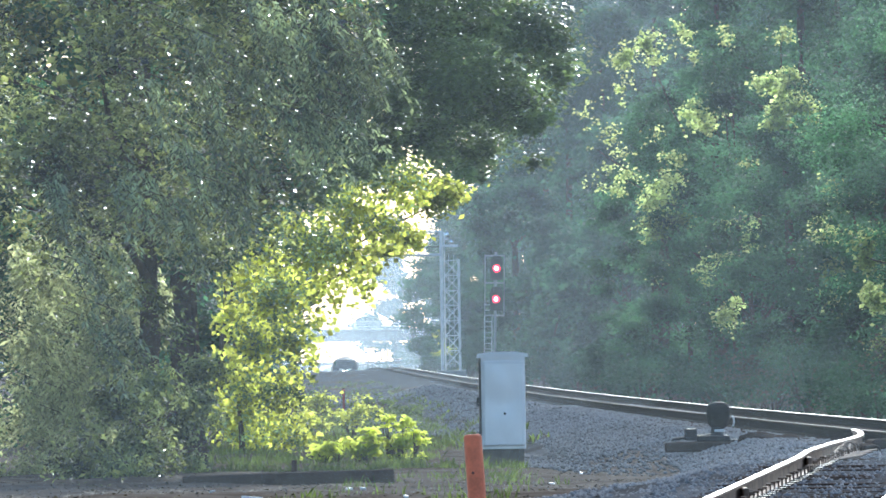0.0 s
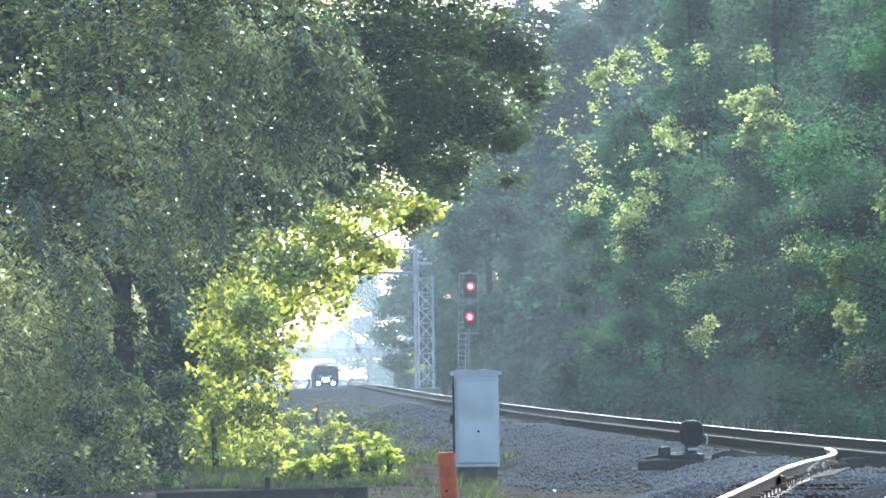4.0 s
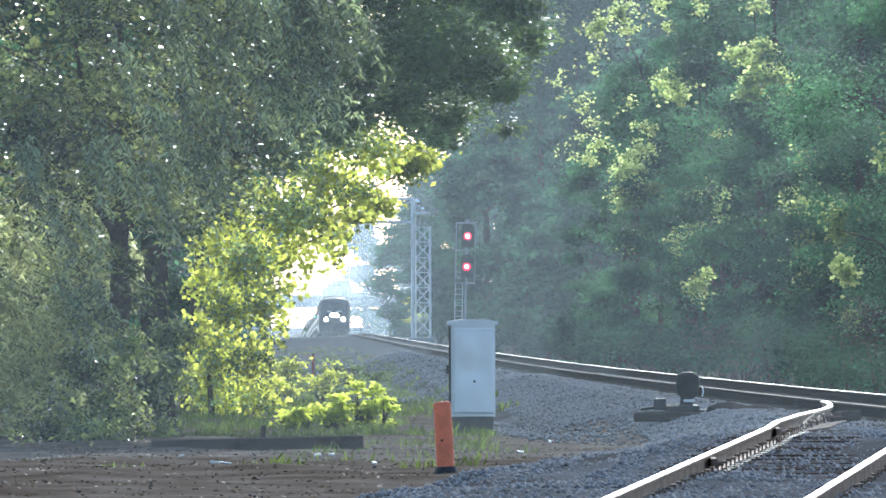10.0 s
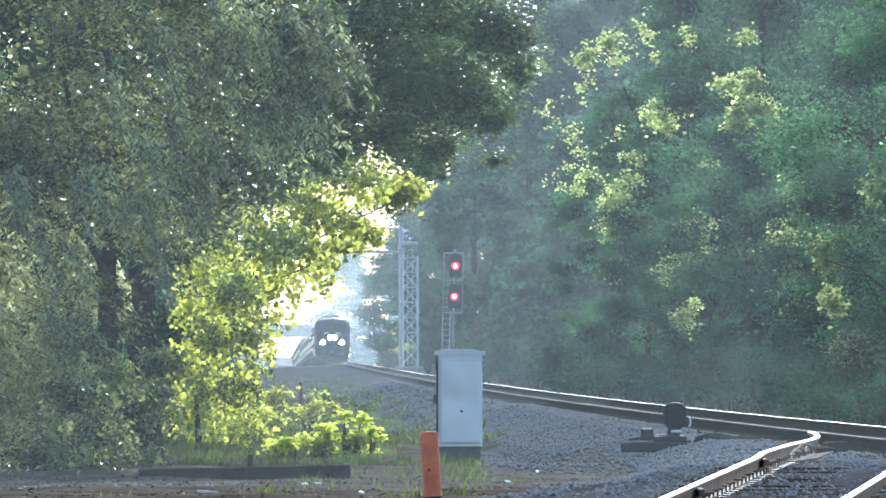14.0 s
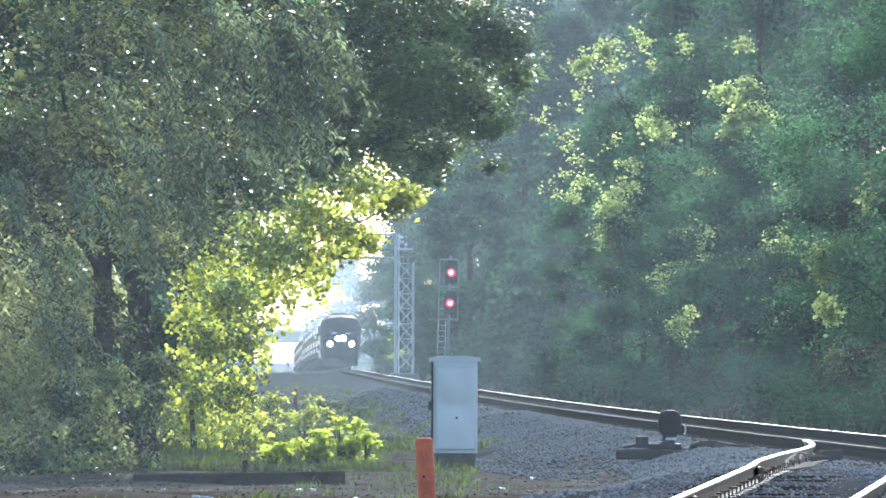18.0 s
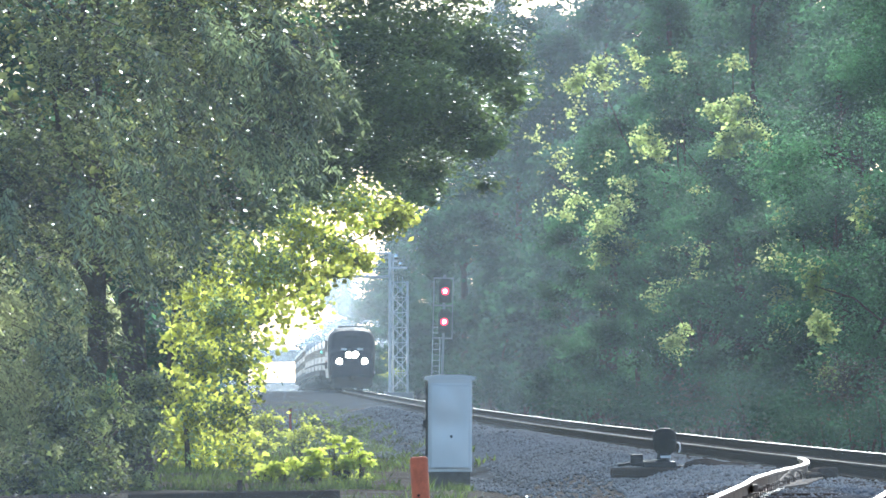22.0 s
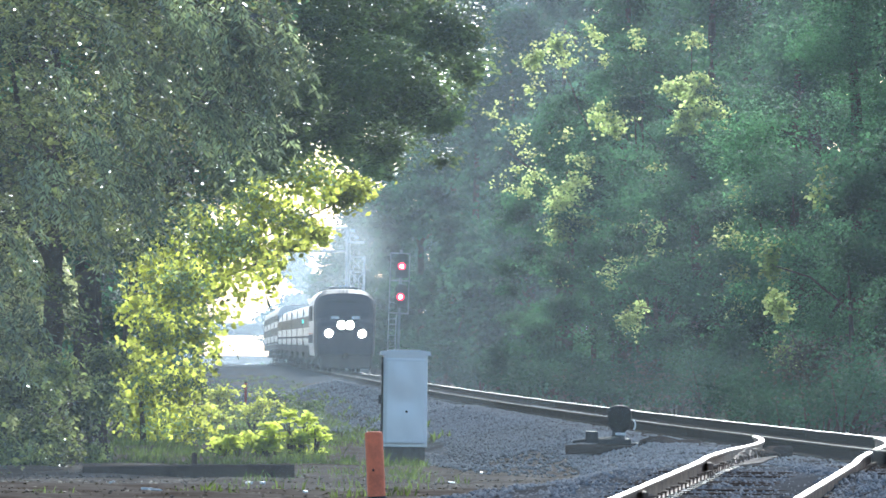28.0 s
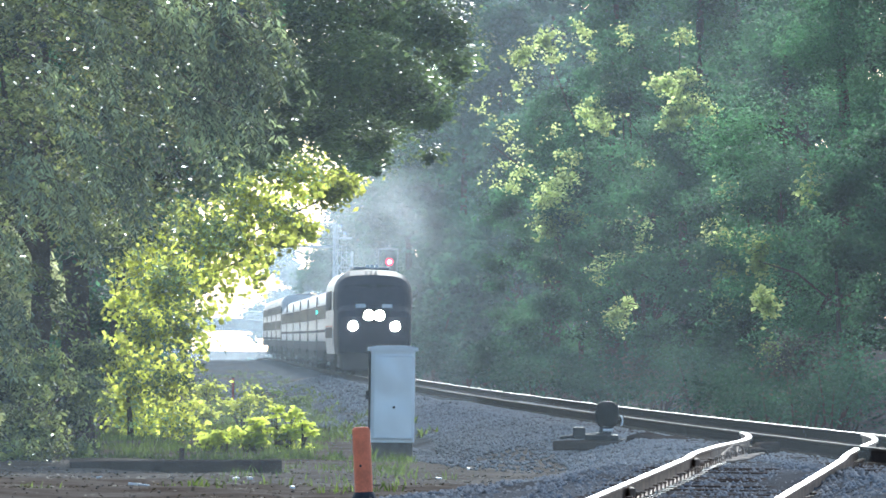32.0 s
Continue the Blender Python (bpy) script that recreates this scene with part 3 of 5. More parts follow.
OAK = [(-2.39, 127.0, 6.30, 1.09), (-1.33, 129.4, 6.67, 1.20), (-0.23, 131.8, 6.68, 1.13), (0.69, 127.6, 6.23, 0.68), (1.03, 130.0, 5.86, 0.46), (-1.74, 132.4, 5.47, 1.04), (-0.59, 128.2, 5.52, 1.01), (0.29, 130.6, 5.32, 0.70), (-2.12, 133.0, 4.73, 0.57), (-1.14, 128.8, 4.72, 0.60), (-0.32, 131.2, 4.55, 0.42), (-0.44, 127.0, 4.08, 0.23), (0.61, 129.4, 4.96, 0.32), (0.67, 131.8, 4.37, 0.21), (-1.31, 127.6, 7.96, 1.46), (0.33, 130.0, 7.90, 1.02), (-2.87, 132.4, 8.31, 1.42)]
OAK_TOP = [(-1.80, 137.0, 5.62, 0.88), (-0.63, 138.0, 5.85, 0.89), (0.30, 137.0, 5.62, 0.59), (-1.17, 138.0, 5.01, 0.44), (-0.82, 137.0, 6.79, 0.98), (-1.91, 138.0, 4.76, 0.39), (-2.91, 134.0, 4.71, 0.62), (-3.46, 135.0, 4.30, 0.58), (-2.33, 134.0, 4.38, 0.36), (-3.02, 135.0, 4.02, 0.39), (-3.9, 131.0, 9.5, 1.8), (-2.5, 133.0, 10.5, 1.9), (-0.8, 131.0, 9.8, 1.5), (-4.6, 130.0, 6.6, 1.5), (-4.4, 132.0, 4.4, 1.2), (-1.40, 138.5, 5.40, 0.75), (-0.83, 138.0, 4.70, 0.50), (-0.25, 139.0, 5.05, 0.60), (-2.20, 139.0, 4.75, 0.60), (-0.42, 138.0, 4.38, 0.32), (-2.9, 139.0, 5.6, 0.9), (-3.8, 138.0, 5.2, 0.9)]
VINE = [(-2.14, 147.0, 4.47, 0.52), (-1.59, 149.4, 4.36, 0.45), (-2.86, 151.8, 3.81, 0.65), (-2.04, 147.6, 3.58, 0.44), (-3.57, 150.0, 3.14, 0.75), (-2.92, 152.4, 3.17, 0.57), (-2.53, 148.2, 2.59, 0.23), (-4.12, 150.6, 2.29, 0.64), (-4.68, 153.0, 1.43, 0.60), (-3.86, 148.8, 1.59, 0.42), (-3.49, 151.2, 1.81, 0.22), (-4.71, 147.0, 0.38, 0.52), (-4.14, 149.4, 0.47, 0.48), (-3.83, 151.8, 1.00, 0.28), (-4.83, 147.6, -0.31, 0.42), (-4.21, 150.0, -0.34, 0.48), (-3.85, 152.4, -0.58, 0.27)]
VINE_LOW = [(-5.07, 150.0, 1.86, 0.41), (-4.87, 152.0, 2.73, 0.46), (-5.14, 149.0, 0.84, 0.40), (-4.51, 151.0, 3.15, 0.41), (-3.21, 148.0, 2.48, 0.30), (-5.07, 147.0, -0.04, 0.36)]
SUNLIT = [(8.30, 230.0, 8.22, 0.69), (9.20, 232.0, 8.03, 0.40), (8.59, 229.0, 8.85, 0.36), (6.94, 252.0, 8.61, 0.58), (6.27, 254.0, 8.58, 0.33), (5.71, 266.0, 5.61, 0.80), (5.28, 268.0, 5.35, 0.48), (5.80, 264.0, 7.32, 0.45), (5.50, 265.0, 6.53, 0.38), (4.41, 300.0, 7.85, 0.73), (3.89, 301.0, 7.74, 0.43), (5.22, 270.0, 3.84, 0.35), (6.86, 256.0, 3.89, 0.62), (7.47, 255.0, 5.25, 0.36), (8.35, 200.0, 3.15, 0.26), (8.15, 201.0, 3.85, 0.34), (8.30, 199.0, 2.45, 0.28), (4.56, 318.0, 9.51, 0.68), (5.09, 316.0, 11.49, 0.50), (4.09, 326.0, 10.88, 0.70)]
SUNLIT_EDGE = [(5.16, 262.0, 11.05, 0.49), (6.04, 260.0, 11.54, 0.37), (4.84, 300.0, 12.25, 0.43), (8.70, 188.0, 3.45, 0.28), (8.62, 182.0, 2.35, 0.22), (9.00, 186.0, 1.10, 0.20), (8.86, 205.0, 5.42, 0.29), (7.63, 240.0, 4.59, 0.34), (7.24, 250.0, 2.23, 0.32), (9.84, 185.0, 4.89, 0.24)]
SUNLIT_TIPS = [(6.68, 269.0, 11.04, 0.23), (7.0, 263.0, 8.95, 0.25), (7.36, 258.0, 8.94, 0.34), (5.66, 283.0, 8.97, 0.29), (5.92, 280.0, 6.79, 0.32), (7.2, 260.0, 5.38, 0.25), (7.45, 256.0, 11.25, 0.23), (9.61, 201.0, 4.85, 0.23), (9.87, 185.0, 5.36, 0.29), (9.51, 205.0, 5.98, 0.23), (9.44, 208.0, 3.97, 0.25), (9.49, 206.0, 2.48, 0.29), (9.6, 200.0, 3.01, 0.32), (9.78, 191.0, 1.57, 0.29), (8.52, 235.0, 10.43, 0.23), (8.92, 226.0, 7.02, 0.23), (7.87, 249.0, 6.98, 0.21), (6.39, 273.0, 12.2, 0.29), (9.35, 212.0, 1.6, 0.21), (6.93, 264.0, 3.94, 0.23), (8.96, 223.0, 4.8, 0.21)]
OLIVE = [(-1.25, 169.0, 4.46, 0.36), (-1.02, 171.0, 4.74, 0.24), (-2.02, 173.0, 3.67, 0.25), (-2.35, 170.0, 3.39, 0.24), (-2.89, 172.0, 3.07, 0.22)]


def ell(cl, flat=0.85):
    return [(x, y, z, r, r, r * flat) for x, y, z, r in cl]


def layers(cl, seed):
    """Each clump as a few flat, staggered sprays of leaves."""
    rg = random.Random(seed)
    out = []
    for x, y, z, r in cl:
        for k in range(5):
            s = r * rg.uniform(.28, .55)
            out.append((x + rg.uniform(-.75, .75) * r, y + rg.uniform(-.4, .4) * r, z + (k / 2 - 1) * r * .85 + rg.uniform(-.1, .1), s * 1.25, s * .7, s * rg.uniform(.3, .6)))
    return out


SPRAYS = [(-2.02, 5.52), (-1.81, 5.38), (-1.67, 5.16), (-2.24, 4.88), (-2.38, 4.59), (-2.10, 4.45), (-2.60, 4.17), (-2.88, 5.24), (-3.17, 4.81), (-3.45, 4.24), (-2.70, 5.60), (-3.95, 5.45), (-4.6, 3.6), (-4.1, 3.0), (-5.2, 2.6), (-5.0, 1.6), (-3.2, 5.7), (-2.45, 5.75), (-3.6, 5.1), (-4.3, 4.6), (-2.3, 5.2), (-4.0, 3.9), (-5.6, 3.4), (-3.5, 3.4)]


LOW_SPRAYS = [(-5.9, 2.9), (-5.6, 2.2), (-5.9, 1.7), (-5.5, 1.2), (-5.8, .7), (-5.3, 2.8), (-5.2, 1.8), (-4.9, 2.4), (-6.2, 2.4), (-6.1, 1.2), (-6.5, 2.6), (-6.6, 1.6), (-6.4, .8), (-5.7, 3.4)]


def hanging_sprays(tree_ob, places, depth, mat, seed, per_place=5, leaf=0.115, drop=1.0, up=0.9, face=0.0):
    """Long drooping leaf sprays that hang in front of the crown, each on its twig."""
    r = np.random.RandomState(seed)
    ox, oy, oz = tree_ob.matrix_basis.translation
    vs, fs, bm = [], [], B()
    for x, z in places:
        for k in range(per_place):
            x0, y0, z0 = x + r.uniform(-.25, .25), depth + r.uniform(-1, 1), z + r.uniform(-.25, .25)
            dx, dz = r.uniform(.12, .5) * drop, r.uniform(.5, .95) * drop
            t = np.repeat(np.linspace(0.05, 1, 22), 4)
            c = np.stack([x0 + dx * t, y0 + 0 * t + .06 * r.randn(len(t)), z0 - dz * t ** 1.6], 1) + r.randn(len(t), 3) * .045
            v, f = leaf_arrays(c - np.array([ox, oy, oz]), leaf, r, 0.9, 0.3, 0.3, up, face)
            fs.append(f + sum(len(q) for q in vs))
            vs.append(v)
            trunk_mesh(bm, [(x0 - ox - .3, y0 - oy + .2, z0 - oz + .12), (x0 - ox, y0 - oy, z0 - oz), (x0 + dx - ox, y0 - oy, z0 - dz - oz)], .007, .003, 4, .0)
    tagged(mesh_from("hanging_sprays", np.concatenate(vs), np.concatenate(fs), mat, tree_ob), kind="stuff")
    tagged(part("twigs", bm, M_BARK, tree_ob), kind="stuff")


def build_left_trees():
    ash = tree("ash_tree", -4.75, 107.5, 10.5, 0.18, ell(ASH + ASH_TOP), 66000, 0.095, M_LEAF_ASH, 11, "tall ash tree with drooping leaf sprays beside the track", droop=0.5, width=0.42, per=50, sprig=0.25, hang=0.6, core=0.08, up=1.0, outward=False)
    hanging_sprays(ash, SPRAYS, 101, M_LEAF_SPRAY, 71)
    tree("young_ash_tree", -4.4, 114.5, 3.4, 0.07, ell(LOW), 17000, 0.075, M_LEAF_ASH, 12, "young ash tree growing under the tall one", droop=0.7, width=0.45, per=22, sprig=0.17, hang=0.4, limbs=7, outward=False)
    sunlit = tree("young_ash_tree", -6.4, 114.0, 3.2, 0.09, [(x, y, z, r, r * .25, r * .85) for x, y, z, r in [(-5.85, 113, 2.15, .8), (-6.65, 112.4, 2.3, .9), (-6.75, 112.0, 1.3, .9), (-5.95, 113.4, 1.0, .7), (-6.5, 112.6, .2, .75), (-5.7, 112.4, 2.9, .6), (-6.9, 112, -.4, .6), (-5.75, 112.6, .35, .42)]], 12500, 0.078, M_LEAF_ASH_LIT, 17, "young ash tree with sprays coloured bright as if sunlit", droop=0.6, width=0.42, per=40, sprig=0.22, hang=0.5, limbs=5, up=0.5, face=0.9, outward=False, core=0.0)
    hanging_sprays(sunlit, LOW_SPRAYS, 109.6, M_LEAF_ASH_LIT, 73, 8, 0.115, 0.6, 0.4, 1.0)
    tree("oak_tree", -5.2, 131.5, 10.0, 0.30, ell(OAK + OAK_TOP), 100000, 0.095, M_LEAF_OAK, 13, "dark leafy oak whose limbs overhang the clearing", droop=0.25, width=0.55, per=26, sprig=0.16, core=0.26, up=1.0)
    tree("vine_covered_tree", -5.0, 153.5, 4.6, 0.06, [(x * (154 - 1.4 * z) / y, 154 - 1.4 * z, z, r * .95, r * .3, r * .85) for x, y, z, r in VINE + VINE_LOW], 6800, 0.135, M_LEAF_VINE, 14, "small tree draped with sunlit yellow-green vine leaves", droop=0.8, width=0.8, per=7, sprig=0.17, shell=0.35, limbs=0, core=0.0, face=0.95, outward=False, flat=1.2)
    # Dark leaves added before the vine to imitate its shaded gaps
    tree("vine_shade_leaves", -5.6, 149.0, 4.9, 0.06, [(x * .97 - .15, 150 - 1.4 * z, z, r * .9, r * .3, r * .8) for x, y, z, r in VINE], 3400, 0.10, M_LEAF_OAK, 18, "dark leaves added among the vine for its shaded gaps", droop=0.6, per=9, sprig=0.16, limbs=0, core=0.0, outward=False, flat=1.0)
    tree("slender_tree", -6.2, 172.0, 4.6, 0.09, ell(OLIVE), 2600, 0.15, M_LEAF_VINE, 15, "slender tree with thin pale green foliage", outward=False, droop=0.5, width=0.6, per=14, sprig=0.16, limbs=5, core=0.0)
    back = [(-5.2, 122, 3.1, .7), (-4.5, 121, 3.0, .8), (-5.1, 121, 4.6, 1.0), (-3.9, 122, 4.3, .9), (-2.9, 121, 4.9, .8), (-4.5, 122, 6.1, 1.1), (-3.1, 121, 6.2, 1.0), (-4.6, 121, 7.6, .9), (-7.9, 121, 3.8, .8), (-7.95, 121, 5.2, .9), (-7.9, 121, 6.6, .9), (-8.0, 122, 7.8, .9), (-7.4, 119, 5.9, .8), (-7.3, 120, 6.7, .8), (-7.8, 118, 5.1, .8), (-6.9, 119, 6.4, .7)]
    tree("hackberry_tree", -5.5, 122.0, 9.0, 0.13, ell(back), 30000, 0.12, M_LEAF_WOOD, 16, "tall dark hackberry standing behind the ash", width=0.6, per=20, sprig=0.2, limbs=12, core=0.4)
    rg = random.Random(31)
    for i, (x, y, h, rad) in enumerate([(-9.3, 128, 9.8, 2.6), (-4.9, 141, 10.5, 2.2), (-5.0, 169, 8.2, 2.3), (-6.9, 137, 9, 2.4), (-8.4, 160, 7, 1.9), (-8.5, 184, 8.5, 2.5), (-10, 205, 11, 3.2), (-8.6, 232, 11, 3.0), (-10.5, 262, 12, 3.4), (-10, 300, 13, 3.6), (-12, 345, 13, 3.8), (-13.5, 400, 14, 4.2), (-16, 460, 14, 4.4), (-18, 530, 15, 4.6), (-21, 610, 15, 5.0), (-26, 710, 15, 5.0), (-33, 830, 15, 5.5), (-42, 960, 15, 6)]):
        z0 = ground_z(x, y)
        tree("woodland_tree", x - (2.2 if x > -5.5 else 0), y, z0 + h, 0.16 + 0.01 * h, crown(rg, x, y, z0 + (5.2 if x > -5.5 else 0.8), z0 + h, rad, 34), 11000 if y < 240 else 6000, 0.17 if y < 240 else 0.32, M_LEAF_WOOD if y < 300 else M_LEAF_FAR, 100 + i, "broad leafy tree at the edge of the woods", per=18, sprig=0.3 if y < 240 else 0.5, width=0.6, limbs=6, group="woods left of the line")


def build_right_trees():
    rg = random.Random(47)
    # Bright-leaved clumps added as sun patches on the dark woods
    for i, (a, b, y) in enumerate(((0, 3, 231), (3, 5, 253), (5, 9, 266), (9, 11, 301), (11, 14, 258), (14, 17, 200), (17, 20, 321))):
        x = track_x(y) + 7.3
        tree("sun_patch_clump", x, y + 1, max(c[2] for c in SUNLIT[a:b]) + .3, 0.12, layers(SUNLIT[a:b], 30 + i), (680 if i == 0 else 400 if i < 3 else 110 if i == 6 else 170) * (b - a), 0.135, M_LEAF_SUN_PATCH, 600 + i, "tree of bright leaf clumps added as sun patches", per=9, sprig=0.13, width=0.75, shell=0.5, limbs=1, core=0.0, group="sunlit maples", flat=0.8, face=0.9, outward=False)
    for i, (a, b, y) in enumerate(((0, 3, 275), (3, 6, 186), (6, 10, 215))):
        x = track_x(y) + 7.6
        tree("sun_patch_spray", x, y + 1, max(c[2] for c in SUNLIT_EDGE[a:b]) + .3, 0.1, layers(SUNLIT_EDGE[a:b], 60 + i), 300 * (b - a), 0.13, M_LEAF_SUN_PATCH, 620 + i, "slim tree of bright sprays added as sun patches", per=9, sprig=0.13, width=0.75, shell=0.4, limbs=1, core=0.0, group="sunlit dogwoods", flat=1.0, face=0.8, outward=False)
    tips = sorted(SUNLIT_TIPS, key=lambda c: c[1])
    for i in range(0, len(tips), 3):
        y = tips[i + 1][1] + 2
        tree("sun_fleck_tips", track_x(y) + 7.0, y, max(c[2] for c in tips[i:i + 3]) + .3, 0.07, layers(tips[i:i + 3], 80 + i), 190, 0.12, M_LEAF_SUN_PATCH, 660 + i, "slender tree of bright leaf tips added as sun flecks", per=7, sprig=0.13, width=0.75, shell=0.4, limbs=1, core=0.0, group="sunlit saplings", flat=0.8, face=0.9, outward=False)
    near = [(8.3, 172, 8.0, 2.4), (11.5, 186, 16.0, 3.4), (12.5, 176, 14.0, 3.2), (8.1, 190, 10.8, 3.5), (7.2, 199, 10.0, 2.6), (8.8, 214, 13.5, 3.2), (6.9, 231, 8.6, 2.8), (8.2, 248, 15.0, 3.4), (6.7, 268, 12.5, 2.9), (8.3, 275, 9.0, 3.0), (7.8, 288, 16.0, 3.3), (6.6, 309, 12.0, 2.8), (7.4, 331, 11.5, 3.0)]
    for i, (off, y, h, rad) in enumerate(near):
        x = track_x(y) + off
        z0 = ground_z(x, y)
        tree("woodland_tree", x, y, z0 + h, 0.16 + 0.01 * h, crown(rg, x, y, z0 + 1.0, z0 + h, rad, 44 if i != 3 else 70), 28000 if i != 3 else 62000, 0.115 if i != 3 else 0.08, M_LEAF_POPLAR if i == 3 else M_LEAF_WOOD, 200 + i, "tall leafy tree with sunlit outer sprays" if i != 3 else "round-headed fresh green tree at the edge of the woods", per=22, sprig=0.24, width=0.62, limbs=9, group="woods right of the line")
    far = [(7.2, 358, 12, 3.2), (8.4, 388, 11, 3.2), (9.0, 422, 19, 3.7), (8.4, 462, 22, 4.2), (8.6, 505, 23, 4.4), (8.0, 555, 25, 4.8), (8.4, 612, 25, 5.2), (9, 680, 16, 4.8), (9, 760, 16, 5), (10, 850, 17, 5.5), (12, 960, 18, 6)]
    for i, (off, y, h, rad) in enumerate(far):
        x = track_x(y) + off
        z0 = ground_z(x, y)
        tree("woodland_tree", x, y, z0 + h, 0.3, crown(rg, x, y, z0 + 0.8, z0 + h, rad, 40 if h < 18 else 64), 8000 if h < 18 else 14000, 0.30, M_LEAF_FAR, 230 + i, "hazy distant tree along the railway cutting", per=18, sprig=0.42, width=0.7, limbs=5, group="woods right of the line", core=0.45)
    for i in range(22):
        y = 196 + i * 29 + rg.uniform(-6, 6)
        x = track_x(y) + rg.uniform(13, 17) + (4 if y > 380 else 0)
        h = 16 + 0.034 * (y - 190) + rg.uniform(-1.5, 1.5)
        z0 = ground_z(x, y)
        tree("tall_woodland_tree", x, y, z0 + h, 0.35, crown(rg, x, y, z0 + 1.5, z0 + h, 4.4, 40), 6500, 0.38, M_LEAF_FAR if y > 330 else M_LEAF_WOOD, 260 + i, "tall leafy tree deep in the woods", per=18, sprig=0.45, width=0.7, limbs=5, group="deep woods", core=0.4)


def build_ridge_trees():
    """Tall trees far behind that close the gap over the line."""
    rg = random.Random(91)
    for i in range(12):
        y = 470 + i * 34
        x = track_x(y) + 19 + rg.uniform(-2, 3) + (5 if i % 2 else 0)
        h = 24 + 0.02 * (y - 470) + rg.uniform(-2, 2)
        z0 = ground_z(x, y)
        tree("ridge_tree", x, y, z0 + h, 0.4, crown(rg, x, y, z0 + 3, z0 + h, 6.0, 44), 6000, 0.5, M_LEAF_FAR, 640 + i, "tall hazy tree on the rise behind the woods", per=18, sprig=0.6, width=0.7, limbs=4, group="ridge trees", core=0.3)


def build_far_woods():
    """Woods beyond the road bridge, at the end of the straight."""
    rg = random.Random(77)
    for i in range(15):
        y = 1230 + rg.uniform(0, 120)
        x = track_x(y) - 52 + i * 6.5 + rg.uniform(-2, 2)
        h = rg.uniform(19, 25)
        if -37 < x < -21.5:
            continue
        tree("distant_tree", x, y, h - 5.5, 0.4, crown(rg, x, y, -4.0, h - 5.5, 6.0, 34), 4000, 0.8, M_LEAF_FAR, 700 + i, "pale distant tree beyond the road bridge", per=14, sprig=0.9, width=0.8, limbs=3, group="distant woods", core=0.3)


def shrub(x, y, h, rad, n, size, mat, seed, label, group="", name="shrub"):
    rg = random.Random(seed)
    r = np.random.RandomState(seed)
    z0 = ground_z(x, y)
    t = empty(name, pose(x, y, z0), label, "shrub", group)
    bright = mat in (M_LEAF_VINE, M_LEAF_WEED)
    deep = .2 if bright else .6
    cl = [(rg.uniform(-rad, rad) * .6, rg.uniform(-rad, rad) * deep, h * rg.uniform(0.25, 0.75), rad * .5, rad * deep * .8, h * .3) for _ in range(6)]
    bm = B()
    for c in cl:
        trunk_mesh(bm, [(c[0] * .1, c[1] * .1, -0.05), (c[0] * .5, c[1] * .5, c[2] * .6), c[:3]], 0.02 + 0.008 * h, 0.006, 5, 0.03)
    part("stems", bm, M_BARK, t)
    v, f = leaf_arrays(spray_points(cl, n, r, 14, min(.2, rad * .22), .7), size, r, 0.3, 0.6, face=0.9 if bright else 0.0)
    mesh_from("leaves", v, f, mat, t)
    return t


def grass_tuft(x, y, h, rad, seed):
    """A tuft of upright narrow blades."""
    r = np.random.RandomState(seed)
    n = 60
    c = np.stack([r.randn(n) * rad, r.randn(n) * rad, np.zeros(n) - .01], 1)
    v, f = leaf_arrays(c, h, r, -1.5, 0.07, 0.4, 0.1)
    o = mesh_from("grass_tuft", v, f, M_GRASS)
    o.matrix_basis = pose(x, y, ground_z(x, y))
    tagged(o, "ragged tuft of green grass on bare earth", "grass", "grass tufts")


